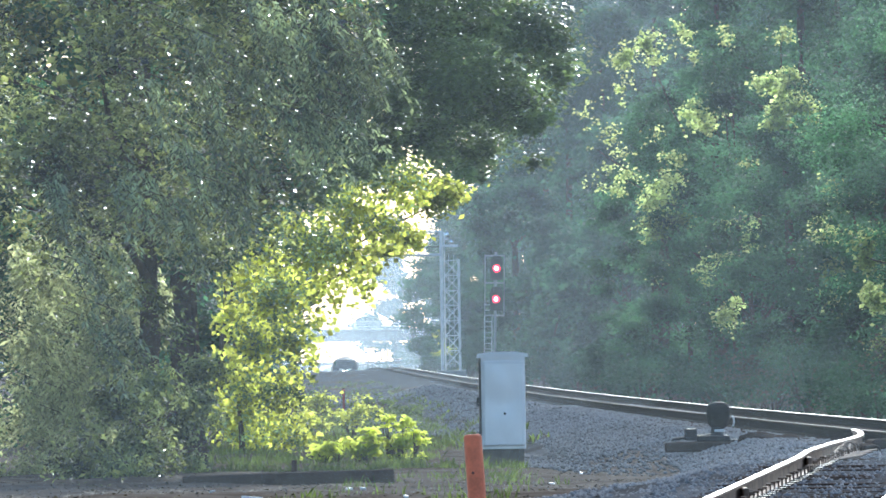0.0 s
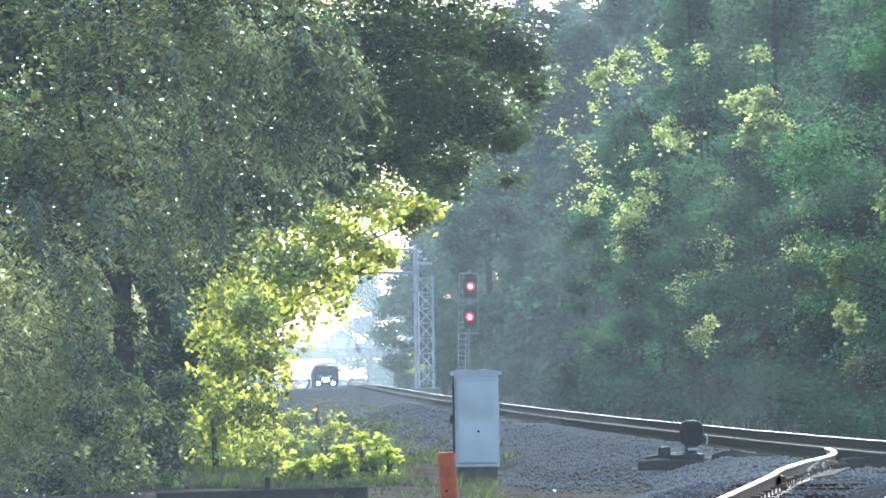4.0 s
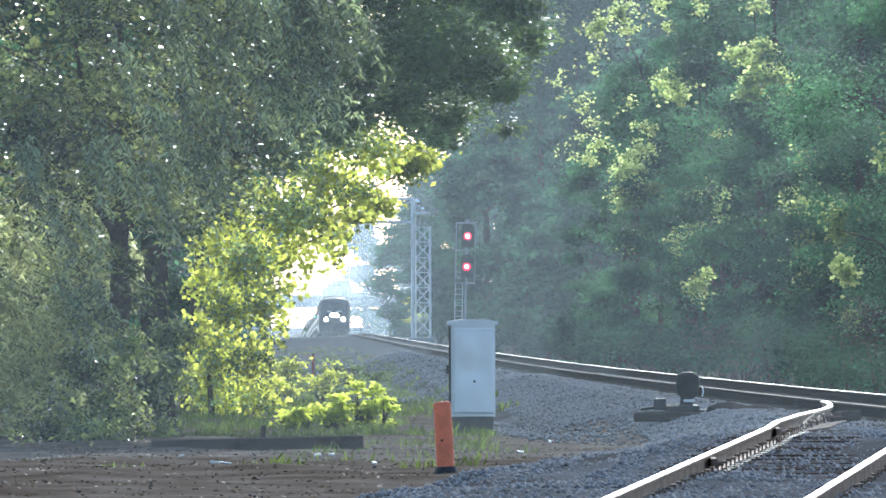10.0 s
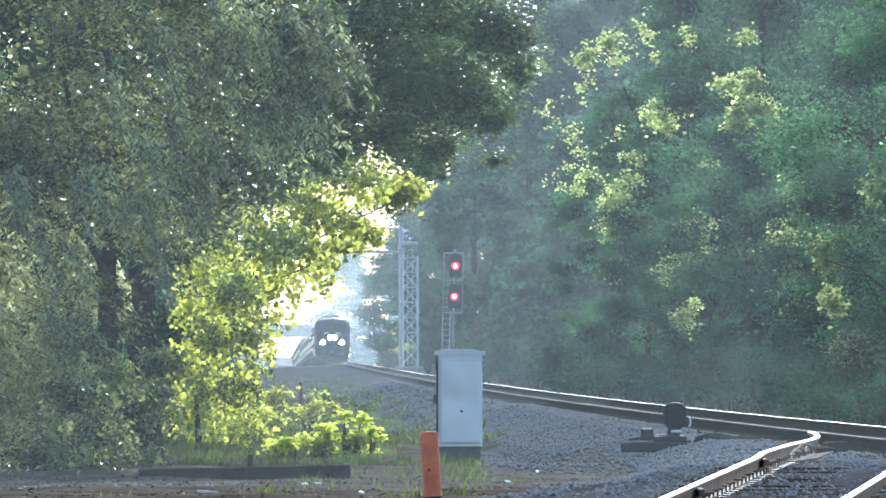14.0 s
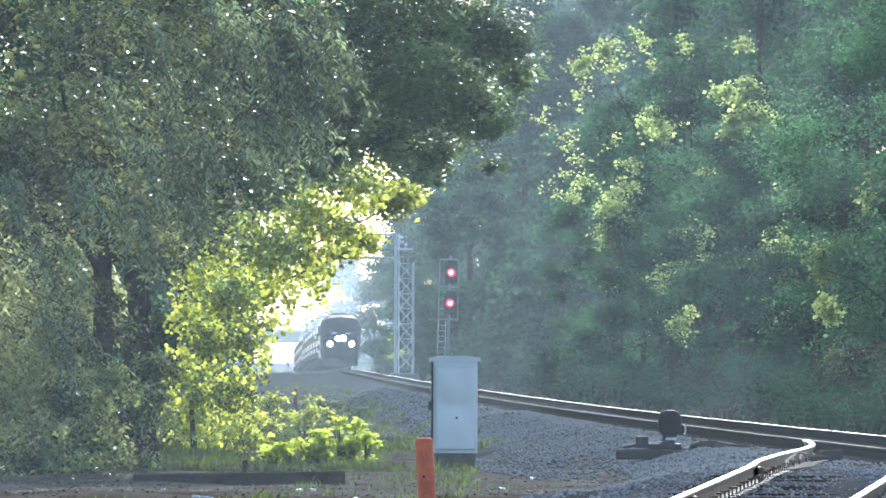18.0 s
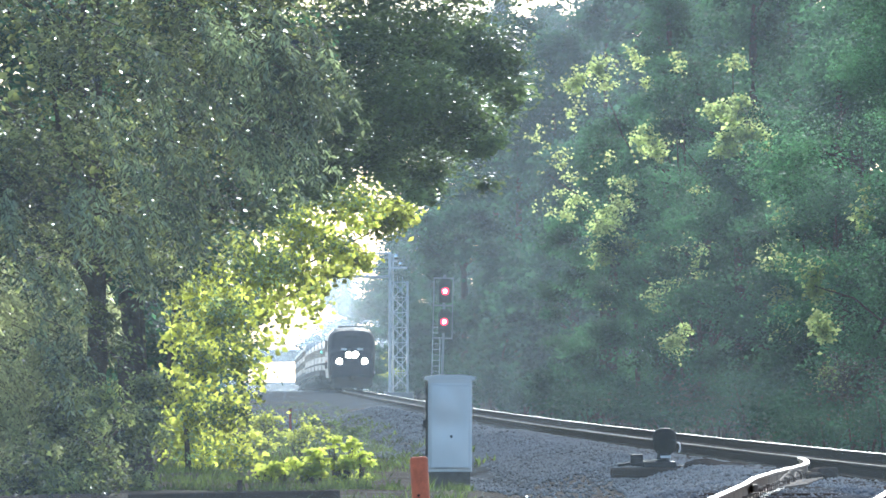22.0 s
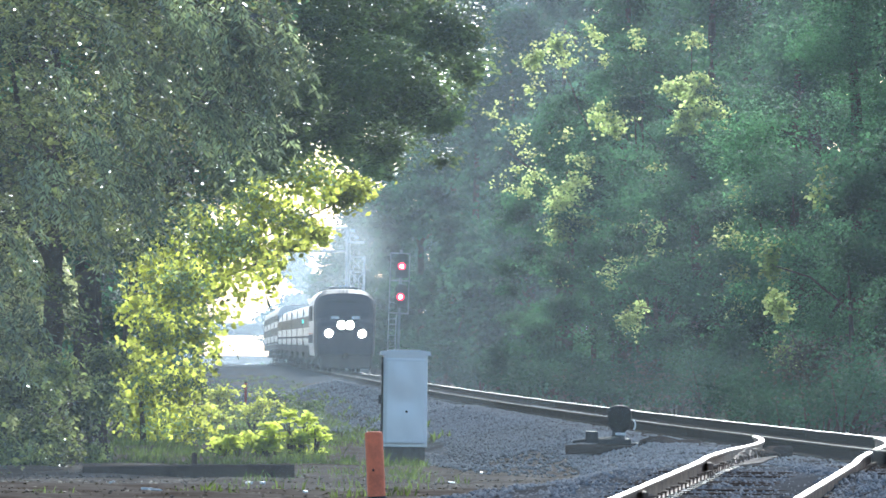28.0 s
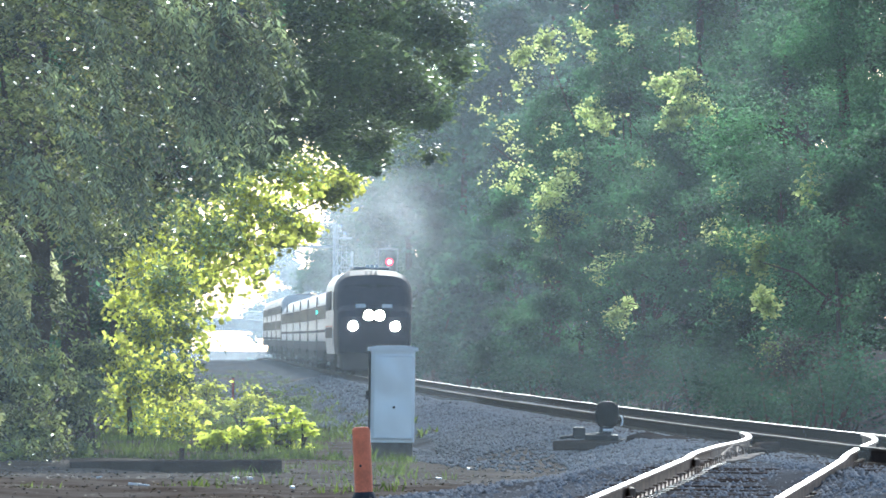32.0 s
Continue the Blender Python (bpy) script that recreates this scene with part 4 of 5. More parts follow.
def build_shrubs():
    rg = random.Random(8)
    for i in range(66):
        y = 158 + (i / 66) ** 1.4 * 560
        x = track_x(y) + rg.uniform(4.6, 6.4)
        h = rg.uniform(0.9, 2.6) * (1 if y < 480 else 1.5)
        dry = rg.random() < 0.1
        shrub(x, y, h, rg.uniform(0.8, 1.5), 2200 if y < 230 else 1150, 0.085 if y < 230 else 0.13 if y < 300 else 0.2, M_DRY if dry else M_LEAF_FAR, 400 + i, "dry brown brush at the foot of the woods" if dry else "dense green brush at the foot of the woods", "trackside brush")
    for i, (x, y, h, rad) in enumerate([(-2.85, 138.2, 0.42, 0.26), (-2.5, 138.1, 0.50, 0.24), (-2.2, 138.2, 0.64, 0.24), (-1.95, 138.2, 0.98, 0.20), (-1.75, 138.3, 0.78, 0.18), (-1.52, 138.2, 0.86, 0.18), (-2.35, 138.0, 0.40, 0.26), (-1.8, 138.0, 0.45, 0.24), (-3.15, 138.4, 0.40, 0.3)]):
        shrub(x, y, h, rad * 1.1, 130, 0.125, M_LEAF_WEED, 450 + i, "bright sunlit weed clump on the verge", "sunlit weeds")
    for i, (x, y, h, rad) in enumerate([(-3.6, 192, 1.05, 0.55), (-4.9, 200, 0.6, 0.5), (-4.0, 214, 0.45, 0.6), (-3.5, 238, 0.5, 0.6), (-5.2, 186, 0.9, 0.6), (-3.0, 250, 0.4, 0.5)]):
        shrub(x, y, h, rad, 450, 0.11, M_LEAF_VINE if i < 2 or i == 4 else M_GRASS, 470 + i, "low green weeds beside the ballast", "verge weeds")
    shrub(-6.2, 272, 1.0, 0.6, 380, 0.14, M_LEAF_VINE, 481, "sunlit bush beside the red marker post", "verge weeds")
    shrub(-4.4, 265, 0.75, 0.65, 300, 0.14, M_GRASS, 482, "olive weed clump with dry stalks on the slope", "verge weeds")
    shrub(-4.1, 264, 0.5, 0.7, 220, 0.12, M_DRY, 483, "dead brown weeds on the slope", "verge weeds")
    rg = random.Random(19)
    for i in range(15):
        side = i % 3
        y = rg.uniform(108, 131) if side else rg.uniform(92, 124)
        x = rg.uniform(-1.9, -0.4) if side else rg.uniform(-0.6, 0.3)
        grass_tuft(x, y, rg.uniform(0.10, 0.24), rg.uniform(0.05, 0.12), 500 + i)
    shrub(track_x(690) + 6.2, 690, 3.6, 1.6, 900, 0.3, M_LEAF_VINE, 480, "sunlit bush below the signal gantry", name="bush")


def build_grass():
    r = np.random.RandomState(21)
    n = 62000
    y = 74 + 190 * r.rand(n) ** 1.5
    x = np.array([track_x(b) for b in y]) + np.where(r.rand(n) < .85, r.uniform(-9.5, -3.9, n), r.uniform(3.4, 7, n))
    patch = np.array([noise.noise((a * .9, b * .35, 7)) for a, b in zip(x, y)])
    green = np.where(y < 112, patch > np.where(x > -1.9, 0.2, 0.36), np.where(y < 160, patch > np.where(x < -1.2, 0.0, 0.28), patch > 0.08))
    keep = green & (np.abs(x) / y < 0.07) & ~((x > 0.35) & (y > 96) & (y < 170)) & ~((x > 0.8) & (y <= 96)) & ((y > 112) | (r.rand(n) < np.where(y < 94, .22, .5)))
    x, y = x[keep], y[keep]
    z = np.array([ground_z(a, b) for a, b in zip(x, y)])
    n = len(x)
    a, h = r.uniform(0, 6.283, n), r.uniform(0.04, 0.16, n) * np.where(y < 125, np.where(x < -1.9, .5, .8), 1.2)
    lx, ly = r.randn(n) * .35 * h, r.randn(n) * .35 * h
    w = 0.005 + 0.006 * r.rand(n)
    c = np.stack([x, y, z], 1)
    s = np.stack([np.cos(a) * w, np.sin(a) * w, 0 * w], 1)
    mid = np.stack([lx * .35, ly * .35, h * .6], 1)
    tip = np.stack([lx, ly, h], 1)
    v = np.stack([c - s, c + s, c + mid + s * .7, c + tip, c + mid - s * .7], 1)
    f = np.arange(5 * n).reshape(-1, 5)
    tagged(mesh_from("grass", v.reshape(-1, 3), f, M_GRASS), "uneven green and yellowed grass on the verge", "grass", kind="stuff")


def build_dry_weeds():
    """Straggling weeds and dead stalks on the slope beyond the verge."""
    r = np.random.RandomState(29)
    n = 26000
    y = 150 + 300 * r.rand(n) ** 1.2
    x = np.array([track_x(b) for b in y]) + r.uniform(-10, -2.9, n)
    patch = np.array([noise.noise((a * .8, b * .12, 3)) for a, b in zip(x, y)])
    k = patch > 0.12
    x, y = x[k], y[k]
    z = np.array([ground_z(a, b) for a, b in zip(x, y)])
    v, f = leaf_arrays(np.stack([x, y, z], 1), 0.15, r, -1.4, 0.14, 0.6, 0.2)
    tagged(mesh_from("dry_weeds", v, f, M_DRY), "dead brown stalks on the gravel slope", "weeds", kind="stuff")
    k = r.rand(len(x)) < .35
    v, f = leaf_arrays(np.stack([x, y, z], 1)[k], 0.2, r, -1.2, 0.25, 0.6, 0.2)
    tagged(mesh_from("green_weeds", v, f, M_GRASS), "low green weeds on the gravel slope", "weeds", kind="stuff")


def build_litter():
    """Dead leaves on the bare earth."""
    r = np.random.RandomState(22)
    n = 7000
    y = r.uniform(56, 128, n)
    x = r.uniform(-7, 3.2, n)
    z = np.array([ground_z(a, b) for a, b in zip(x, y)]) + 0.012
    v, f = leaf_arrays(np.stack([x, y, z], 1), 0.045, r, 0.0, 0.6, 0.25, 1.5)
    tagged(mesh_from("leaf_litter", v, f, M_DRY), "dead brown leaves scattered on the earth", "leaf litter", kind="stuff")


# ---- trackside things ----
def build_cabinet():
    t = empty("signal_cabinet", pose(0.035, 130, ground_z(0.035, 130), 0, 0, 1.5), "tall aluminium signal cabinet with a shallow gabled roof", "cabinet")
    g = -0.36 - ground_z(0.035, 130)
    W, Dp, H = 0.72, 0.62, 1.53
    bm = B()
    box(bm, (0, 0, g / 2 - 0.1), (W * .92, Dp * .9, g + 0.2), bevel=0.01)
    part("plinth", bm, M_PLINTH, t, "weathered concrete plinth darkened for dirt and shadow")
    bm = B()
    box(bm, (0, 0, g + H / 2), (W, Dp, H), bevel=0.012)
    body = part("body", bm, M_ALU, t)
    bm = B()
    z = g + H
    vs = [bm.verts.new(p) for p in [(-W / 2 - .055, -Dp / 2 - .05, z - .03), (W / 2 + .055, -Dp / 2 - .05, z - .03), (W / 2 + .055, Dp / 2 + .05, z - .03), (-W / 2 - .055, Dp / 2 + .05, z - .03), (-W / 2 - .045, -Dp / 2 - .05, z + .03), (-.22, -Dp / 2 - .05, z + .062), (.22, -Dp / 2 - .05, z + .062), (W / 2 + .045, -Dp / 2 - .05, z + .03), (-W / 2 - .045, Dp / 2 + .05, z + .03), (-.22, Dp / 2 + .05, z + .062), (.22, Dp / 2 + .05, z + .062), (W / 2 + .045, Dp / 2 + .05, z + .03)]]
    for q in ((0, 1, 7, 6, 5, 4), (3, 8, 9, 10, 11, 2), (4, 5, 9, 8), (5, 6, 10, 9), (6, 7, 11, 10), (0, 4, 8, 3), (1, 2, 11, 7), (0, 3, 2, 1)):
        bm.faces.new([vs[i] for i in q])
    bmesh.ops.recalc_face_normals(bm, faces=bm.faces)
    part("roof", bm, M_ALU_ROOF, t)
    bm = B()
    nx, nz = 14, 26
    grid = []
    for k in range(nz + 1):
        row = []
        for q in range(nx + 1):
            a, b = q / nx, k / nz
            edge = min(1.0, 8 * min(a, 1 - a, b, 1 - b))
            dent = (0.010 * math.sin(b * 9.4) * math.cos((a - .5) * 3.1) + 0.022 * noise.noise((a * 2.2, b * 3.6, 5.0))) * edge
            row.append(bm.verts.new(((a - .5) * (W - .05), -Dp / 2 - .026 - dent * 1.2, g + .05 + b * (H - .13))))
        grid.append(row)
    for k in range(nz):
        for q in range(nx):
            bm.faces.new((grid[k][q], grid[k][q + 1], grid[k + 1][q + 1], grid[k + 1][q]))
    rim = [grid[0][q] for q in range(nx + 1)] + [grid[k][nx] for k in range(1, nz + 1)] + [grid[nz][q] for q in range(nx - 1, -1, -1)] + [grid[k][0] for k in range(nz - 1, 0, -1)]
    back = [bm.verts.new((v.co.x, -Dp / 2 - .001, v.co.z)) for v in rim]
    for q in range(len(rim)):
        w = (q + 1) % len(rim)
        bm.faces.new((rim[q], back[q], back[w], rim[w]))
    bmesh.ops.recalc_face_normals(bm, faces=bm.faces)
    door = part("door", bm, M_ALU, t, smooth=True)
    # Dark slab added on the left flank, its shade put into the colour
    bm = B()
    box(bm, (-W / 2 - .018, 0, g + H / 2 - .02), (.03, Dp * .96, H - .06), bevel=0.006)
    side = part("side_door", bm, M_IRON, t, "dark slab holding the shade of the cabinet's left side")
    for zz in (.25, .75, 1.25):
        bm = B()
        rod(bm, (-W / 2 - .03, -Dp / 2, g + zz), (-W / 2 - .03, -Dp / 2, g + zz + .12), .014)
        part("hinge", bm, M_IRON, side)
    bm = B()
    box(bm, (-W / 2 - .055, -Dp / 2 + .1, g + .78), (.05, .06, .14), bevel=0.01)
    part("padlock_hasp", bm, M_IRON, side)
    bm = B()
    rod(bm, (0.02, -Dp / 2 - .05, g + .58), (0.02, -Dp / 2 - .02, g + .58), .022)
    part("keyhole_cover", bm, M_IRON, door)
    for zz in (.06, H - .14):
        bm = B()
        box(bm, (0, -Dp / 2 - .03, g + zz + .02), (W - .07, .012, .012))
        part("seam", bm, M_GALV, door)
    bm = B()
    rod(bm, (W / 2 - .12, Dp / 2 + .05, -.1), (W / 2 - .12, Dp / 2 + .05, g + .5), .035)
    part("conduit", bm, M_GALV, t)


def build_bollard():
    t = empty("marker_post", pose(-0.225, 72, ground_z(-0.22, 72), 0, -3.2, 0), "orange painted steel marker post leaning on a dark footing", "post")
    bm = B()
    rod(bm, (0, 0, -.05), (0, 0, .64), .082, 20)
    bmesh.ops.bevel(bm, geom=[e for e in bm.edges if e.calc_length() < .05 and e.verts[0].co.z > .6 and e.verts[1].co.z > .6], offset=.008, segments=2, affect="EDGES")
    part("tube", bm, M_ORANGE, t, smooth=False)
    bm = B()
    rod(bm, (0, 0, .635), (0, 0, .65), .075, 20, .06)
    part("cap", bm, M_ORANGE, t)
    bm = B()
    rod(bm, (0, 0, -.06), (0, 0, .06), .15, 14, .09)
    part("footing", bm, M_IRON, t, "dark lump of asphalt footing")
    bm = B()
    rod(bm, (-.02, -.09, .30), (-.02, -.078, .30), .012)
    part("bolt", bm, M_IRON, t)


def build_switch_stand():
    x, y = 2.95, 108.5
    z0 = -0.115
    t = empty("switch_stand", pose(x, y, z0), "low black switch stand with a rounded target on long ties", "switch stand")
    for dy in (-.35, .35):
        bm = B()
        box(bm, (0.0 if dy < 0 else .15, dy, .02), (1.45, .2, .13), bevel=.03)
        part("head_tie", bm, M_TIE, t)
    bm = B()
    box(bm, (-.05, 0, .13), (.46, .42, .08), bevel=.015)
    part("base_plate", bm, M_IRON, t)
    bm = B()
    rod(bm, (0, 0, .16), (0, 0, .30), .10, 14, .07)
    part("pedestal", bm, M_IRON, t)
    bm = B()
    ball(bm, (0, 0, 0), 1.0, 3)
    for v in bm.verts:
        q = [math.copysign(abs(c) ** 0.75, c) for c in v.co]
        v.co = Vector((0.02 + q[0] * (.165 + .015 * q[2]), q[1] * .10, .44 + q[2] * .19))
    part("target", bm, M_BLACK, t, "black rounded target with a flat top", smooth=True)
    # White crescent to the right of the target
    bm = B()
    for i in range(9):
        a0, a1 = math.radians(-70 + i * 16), math.radians(-70 + (i + 1) * 16)
        rod(bm, (.20 + .035 * math.cos(a0), -.05, .36 + .07 * math.sin(a0)), (.20 + .035 * math.cos(a1), -.05, .36 + .07 * math.sin(a1)), .011, 6)
    part("white_crescent", bm, M_WHITE, t, "white crescent at the right of the target")
    bm = B()
    box(bm, (-.36, -.1, .19), (.17, .2, .16), bevel=.015)
    part("lock_box", bm, M_IRON, t)
    bm = B()
    rod(bm, (-.3, -.1, .16), (0, -.1, .18), .025)
    rod(bm, (-.62, -.1, .12), (-.36, -.1, .16), .02)
    part("hand_lever", bm, M_IRON, t)
    bm = B()
    box(bm, (0.03, -.2, .235), (.14, .03, .035), bevel=.008)
    part("name_plate", bm, M_WHITE, t)
    bm = B()
    rod(bm, (.1, .1, .09), (1.0, .1, .09), .022)
    part("throw_rod", bm, M_IRON, t)
    for i, (a, b, s) in enumerate([(.62, .2, .26), (.95, .4, .2)]):
        bm = B()
        ball(bm, (0, 0, 0), s, 2, (1.3, .9, .55))
        for v in bm.verts:
            v.co *= 1 + .25 * noise.noise(v.co * 6 + Vector((i, 0, 0)))
        o = obj("stone_mound", bm, M_TIE)
        o.matrix_basis = pose(x + a, y + b - .2, z0 + .07)
        tagged(o, "dark oily heap of dirt beside the switch stand", "dirt heap")
    # heel block, bent rods and joint bars of the turnout
    hy = 86.0
    t2 = empty("turnout_fittings", pose(siding_x(hy) - HALF, hy, siding_z(hy) - .17), "rusty heel block, bent rods and bolts of the turnout", "rail fittings")
    for i, (yy, dx, w, h) in enumerate(((7.5, .20, .22, .10), (6.0, .26, .24, .13), (4.6, .22, .2, .11))):
        xx = siding_x(hy + yy) - siding_x(hy) + dx
        bm = B()
        box(bm, (xx, yy, siding_z(hy + yy) - siding_z(hy) + h / 2), (w, 1.3, h), bevel=.04)
        for v in bm.verts:
            v.co += Vector((.05, .1, .04)) * noise.noise(v.co * 3 + Vector((i * 3, 0, 0)))
        part("heel_block", bm, M_TIE, t2, "dark oily heel block")
    for i, (yy, r) in enumerate(((1.8, .07), (.2, .10), (-1.4, .08), (-2.6, .06))):
        xx = siding_x(hy + yy) - siding_x(hy) + .16
        bm = B()
        for k in range(8):
            a0, a1 = math.radians(200 - 25 * k), math.radians(200 - 25 * (k + 1))
            rod(bm, (xx + r * math.cos(a0), yy + .12 * k, .06 + r * math.sin(a0)), (xx + r * math.cos(a1), yy + .12 * (k + 1), .06 + r * math.sin(a1)), .012, 6)
        part("bent_rod", bm, M_RUST_LIGHT, t2)
        bm = B()
        rod(bm, (xx - .1, yy - .5, .02), (xx + .24, yy + .3, .05), .013, 6)
        part("tie_rod", bm, M_RUST_LIGHT, t2)
    for k in range(2):
        yy = -17 + k * 9
        bm = B()
        xx = siding_x(hy + yy) - siding_x(hy) + .055
        zz = siding_z(hy + yy) - siding_z(hy) + .09
        box(bm, (xx, yy, zz), (.05, .75, .09), bevel=.012)
        bar = part("joint_bar", bm, M_RUST_LIGHT, t2)
        for j in range(4):
            bm = B()
            rod(bm, (xx + .02, yy - .27 + j * .18, zz), (xx + .07, yy - .27 + j * .18, zz), .02, 6)
            part("nut", bm, M_RUST_LIGHT, bar)


def lattice(bm, x0, x1, z0, z1, y, r, n):
    for i in range(n):
        a, b = z0 + (z1 - z0) * i / n, z0 + (z1 - z0) * (i + 1) / n
        rod(bm, (x0, y, a), (x1, y, b), r, 5)
        rod(bm, (x1, y, a), (x0, y, b), r, 5)
        rod(bm, (x0, y, b), (x1, y, b), r, 5)


def build_signal():
    x, y = -0.27, 430.0
    z0 = ground_z(x, y)
    t = empty("signal_mast", pose(x, y, z0, 0, 1.4, 0), "two-headed railway signal on a mast showing two red lights", "railway signal")
    bm = B()
    box(bm, (0, 0, .1), (.8, .8, .4), bevel=.03)
    part("foundation", bm, M_CONCRETE, t)
    zt = 5.6 - z0
    bm = B()
    rod(bm, (-.05, .15, .2), (-.05, .15, zt + .9), .075, 12)
    part("mast", bm, M_ROOF, t)
    bm = B()
    for xx in (-.62, .42):
        rod(bm, (xx, .3, zt - 2.6), (xx, .3, zt + .75), .035, 6)
    for zz in (zt - 2.55, zt - .78, zt + .7):
        rod(bm, (-.62, .3, zz), (.42, .3, zz), .045, 6)
    part("cage_frame", bm, M_ROOF, t)
    lad = B()
    for xx in (-.62, -.22):
        rod(lad, (xx, .35, .3), (xx, .35, zt - 2.5), .022, 5)
    for i in range(14):
        rod(lad, (-.62, .35, .4 + i * .3), (-.22, .35, .4 + i * .3), .014, 5)
    part("ladder", lad, M_GALV, t)
    for k, dz in enumerate((0.0, -1.66)):
        bm = B()
        rg2 = [(-.34, zt + dz - .62), (.34, zt + dz - .62), (.34, zt + dz + .45), (.2, zt + dz + .68), (-.2, zt + dz + .68), (-.34, zt + dz + .45)]
        vs = [bm.verts.new((a, -.12, b)) for a, b in rg2]
        vb = [bm.verts.new((a, -.04, b)) for a, b in rg2]
        bm.faces.new(vs)
        bm.faces.new(vb[::-1])
        for i in range(6):
            bm.faces.new((vs[i], vb[i], vb[(i + 1) % 6], vs[(i + 1) % 6]))
        bmesh.ops.recalc_face_normals(bm, faces=bm.faces)
        head = part("signal_head", bm, M_BLACK, t, "black signal head")
        bm = B()
        box(bm, (0, .02, zt + dz), (.4, .3, 1.0), bevel=.03)
        part("housing", bm, M_BLACK, head)
        bm = B()
        rod(bm, (-.02 * k, -.16, zt + dz), (-.02 * k, -.125, zt + dz), .20, 20)
        lens = part("lens", bm, M_REDLAMP, head, "lit red lens")
        bm = B()
        rod(bm, (-.02 * k, -.175, zt + dz), (-.02 * k, -.162, zt + dz), .10, 16)
        part("lamp_core", bm, M_REDCORE, head)
        for q in (-1, 1):
            bm = B()
            rod(bm, (0, -.15, zt + dz + q * .38), (0, -.125, zt + dz + q * .38), .11, 16)
            part("dark_lens", bm, M_GLASS, head)
        bm = B()
        for i in range(8):
            a0, a1 = math.pi * i / 8, math.pi * (i + 1) / 8
            v4 = [bm.verts.new(p) for p in ((.23 * math.cos(a0), -.12, zt + dz + .23 * math.sin(a0)), (.23 * math.cos(a1), -.12, zt + dz + .23 * math.sin(a1)), (.23 * math.cos(a1), -.42, zt + dz + .2 * math.sin(a1)), (.23 * math.cos(a0), -.42, zt + dz + .2 * math.sin(a0)))]
            bm.faces.new(v4)
        part("visor", bm, M_BLACK, head)


def build_cantilever():
    x, y = -3.95, 545.0
    z0 = ground_z(x, y)
    t = empty("signal_cantilever", pose(x, y, z0, 0, 0, 0), "galvanised lattice signal cantilever reaching over the track", "signal gantry")
    zb, zt = 7.75 - z0, 9.35 - z0
    bm = B()
    box(bm, (.6, .3, .05), (2.0, 1.6, .5), bevel=.05)
    part("foundation", bm, M_CONCRETE, t)
    for xx, yy, r in ((0, 0, .11), (1.2, 0, .09), (0.2, 1.1, .06), (1.2, 1.1, .06)):
        bm = B()
        rod(bm, (xx, yy, .1), (xx, yy, zt if xx < .5 else zb - .3), r, 8)
        part("post", bm, M_GALV, t)
    bm = B()
    lattice(bm, .25, 1.2, .6, zb - .4, 0.0, .036, 7)
    part("bracing", bm, M_GALV, t)
    bm = B()
    lattice(bm, .2, 1.2, .6, zb - .4, 1.1, .022, 7)
    part("bracing", bm, M_GALV, t)
    lad = B()
    for xx in (.5, .85):
        rod(lad, (xx, -.2, .5), (xx, -.2, zb), .02, 5)
    for i in range(24):
        rod(lad, (.5, -.2, .6 + i * .3), (.85, -.2, .6 + i * .3), .012, 5)
    part("ladder", lad, M_GALV, t)
    for yy in (0, 1.1):
        bm = B()
        rod(bm, (0.1, yy, zt), (-9.5, yy, zt), .07, 8)
        rod(bm, (0.1, yy, zb), (-9.5, yy, zb), .08, 8)
        part("chord", bm, M_GALV, t)
        bm = B()
        for i in range(6):
            a = -1.6 * i
            rod(bm, (a, yy, zb), (a, yy, zt), .04, 5)
            rod(bm, (a, yy, zt), (a - 1.6, yy, zb), .04, 5)
        part("web", bm, M_GALV, t)
    bm = B()
    box(bm, (-3.5, .55, zb + .55), (7.5, 1.0, .06))
    part("walkway", bm, M_IRON, t)
    for k, xx in enumerate((-4.6,)):
        bm = B()
        box(bm, (xx, -.2, zb + 1.2), (.6, .3, 1.9), bevel=.05)
        part("signal_head", bm, M_BLACK, t)
    bm = B()
    box(bm, (.35, -.1, zt - .35), (.35, .35, .5), bevel=.04)
    box(bm, (.65, -.1, zt - 1.0), (1.1, .5, .16), bevel=.03)
    part("junction_box", bm, M_ALU, t)
    bm = B()
    ball(bm, (.42, -.32, zt - .25), .17, 2, (1, .6, 1.3))
    ball(bm, (.72, -.32, zt - .75), .15, 2, (1, .6, 1.3))
    part("lamp_hoods", bm, M_CHROME, t, "bright metal lamp hoods")


def build_overpass():
    y = 1080.0
    t = empty("road_overpass", pose(track_x(y), y, -5.3), "concrete road bridge crossing high over the railway", "bridge")
    bm = B()
    box(bm, (-10, 0, 8.5), (120, 10, 1.5), bevel=.05)
    part("girder", bm, M_BRIDGE, t)
    bm = B()
    box(bm, (-10, 0, 9.38), (120, 11, .25))
    part("deck", bm, M_CONCRETE, t)
    for yy in (-5.3, 5.3):
        bm = B()
        for zz in (9.75, 10.1, 10.45):
            rod(bm, (-70, yy, zz), (50, yy, zz), .035, 6)
        part("parapet_rail", bm, M_GALV, t)
        for i in range(21):
            bm = B()
            box(bm, (-40 + 3 * i, yy, 9.98), (.09, .09, 1.0))
            part("parapet_post", bm, M_GALV, t)
    for xx in (-24, 24):
        for yy in (-3, 3):
            bm = B()
            rod(bm, (xx, yy, -1), (xx, yy, 7.8), .6, 14)
            part("pier", bm, M_BRIDGE, t)


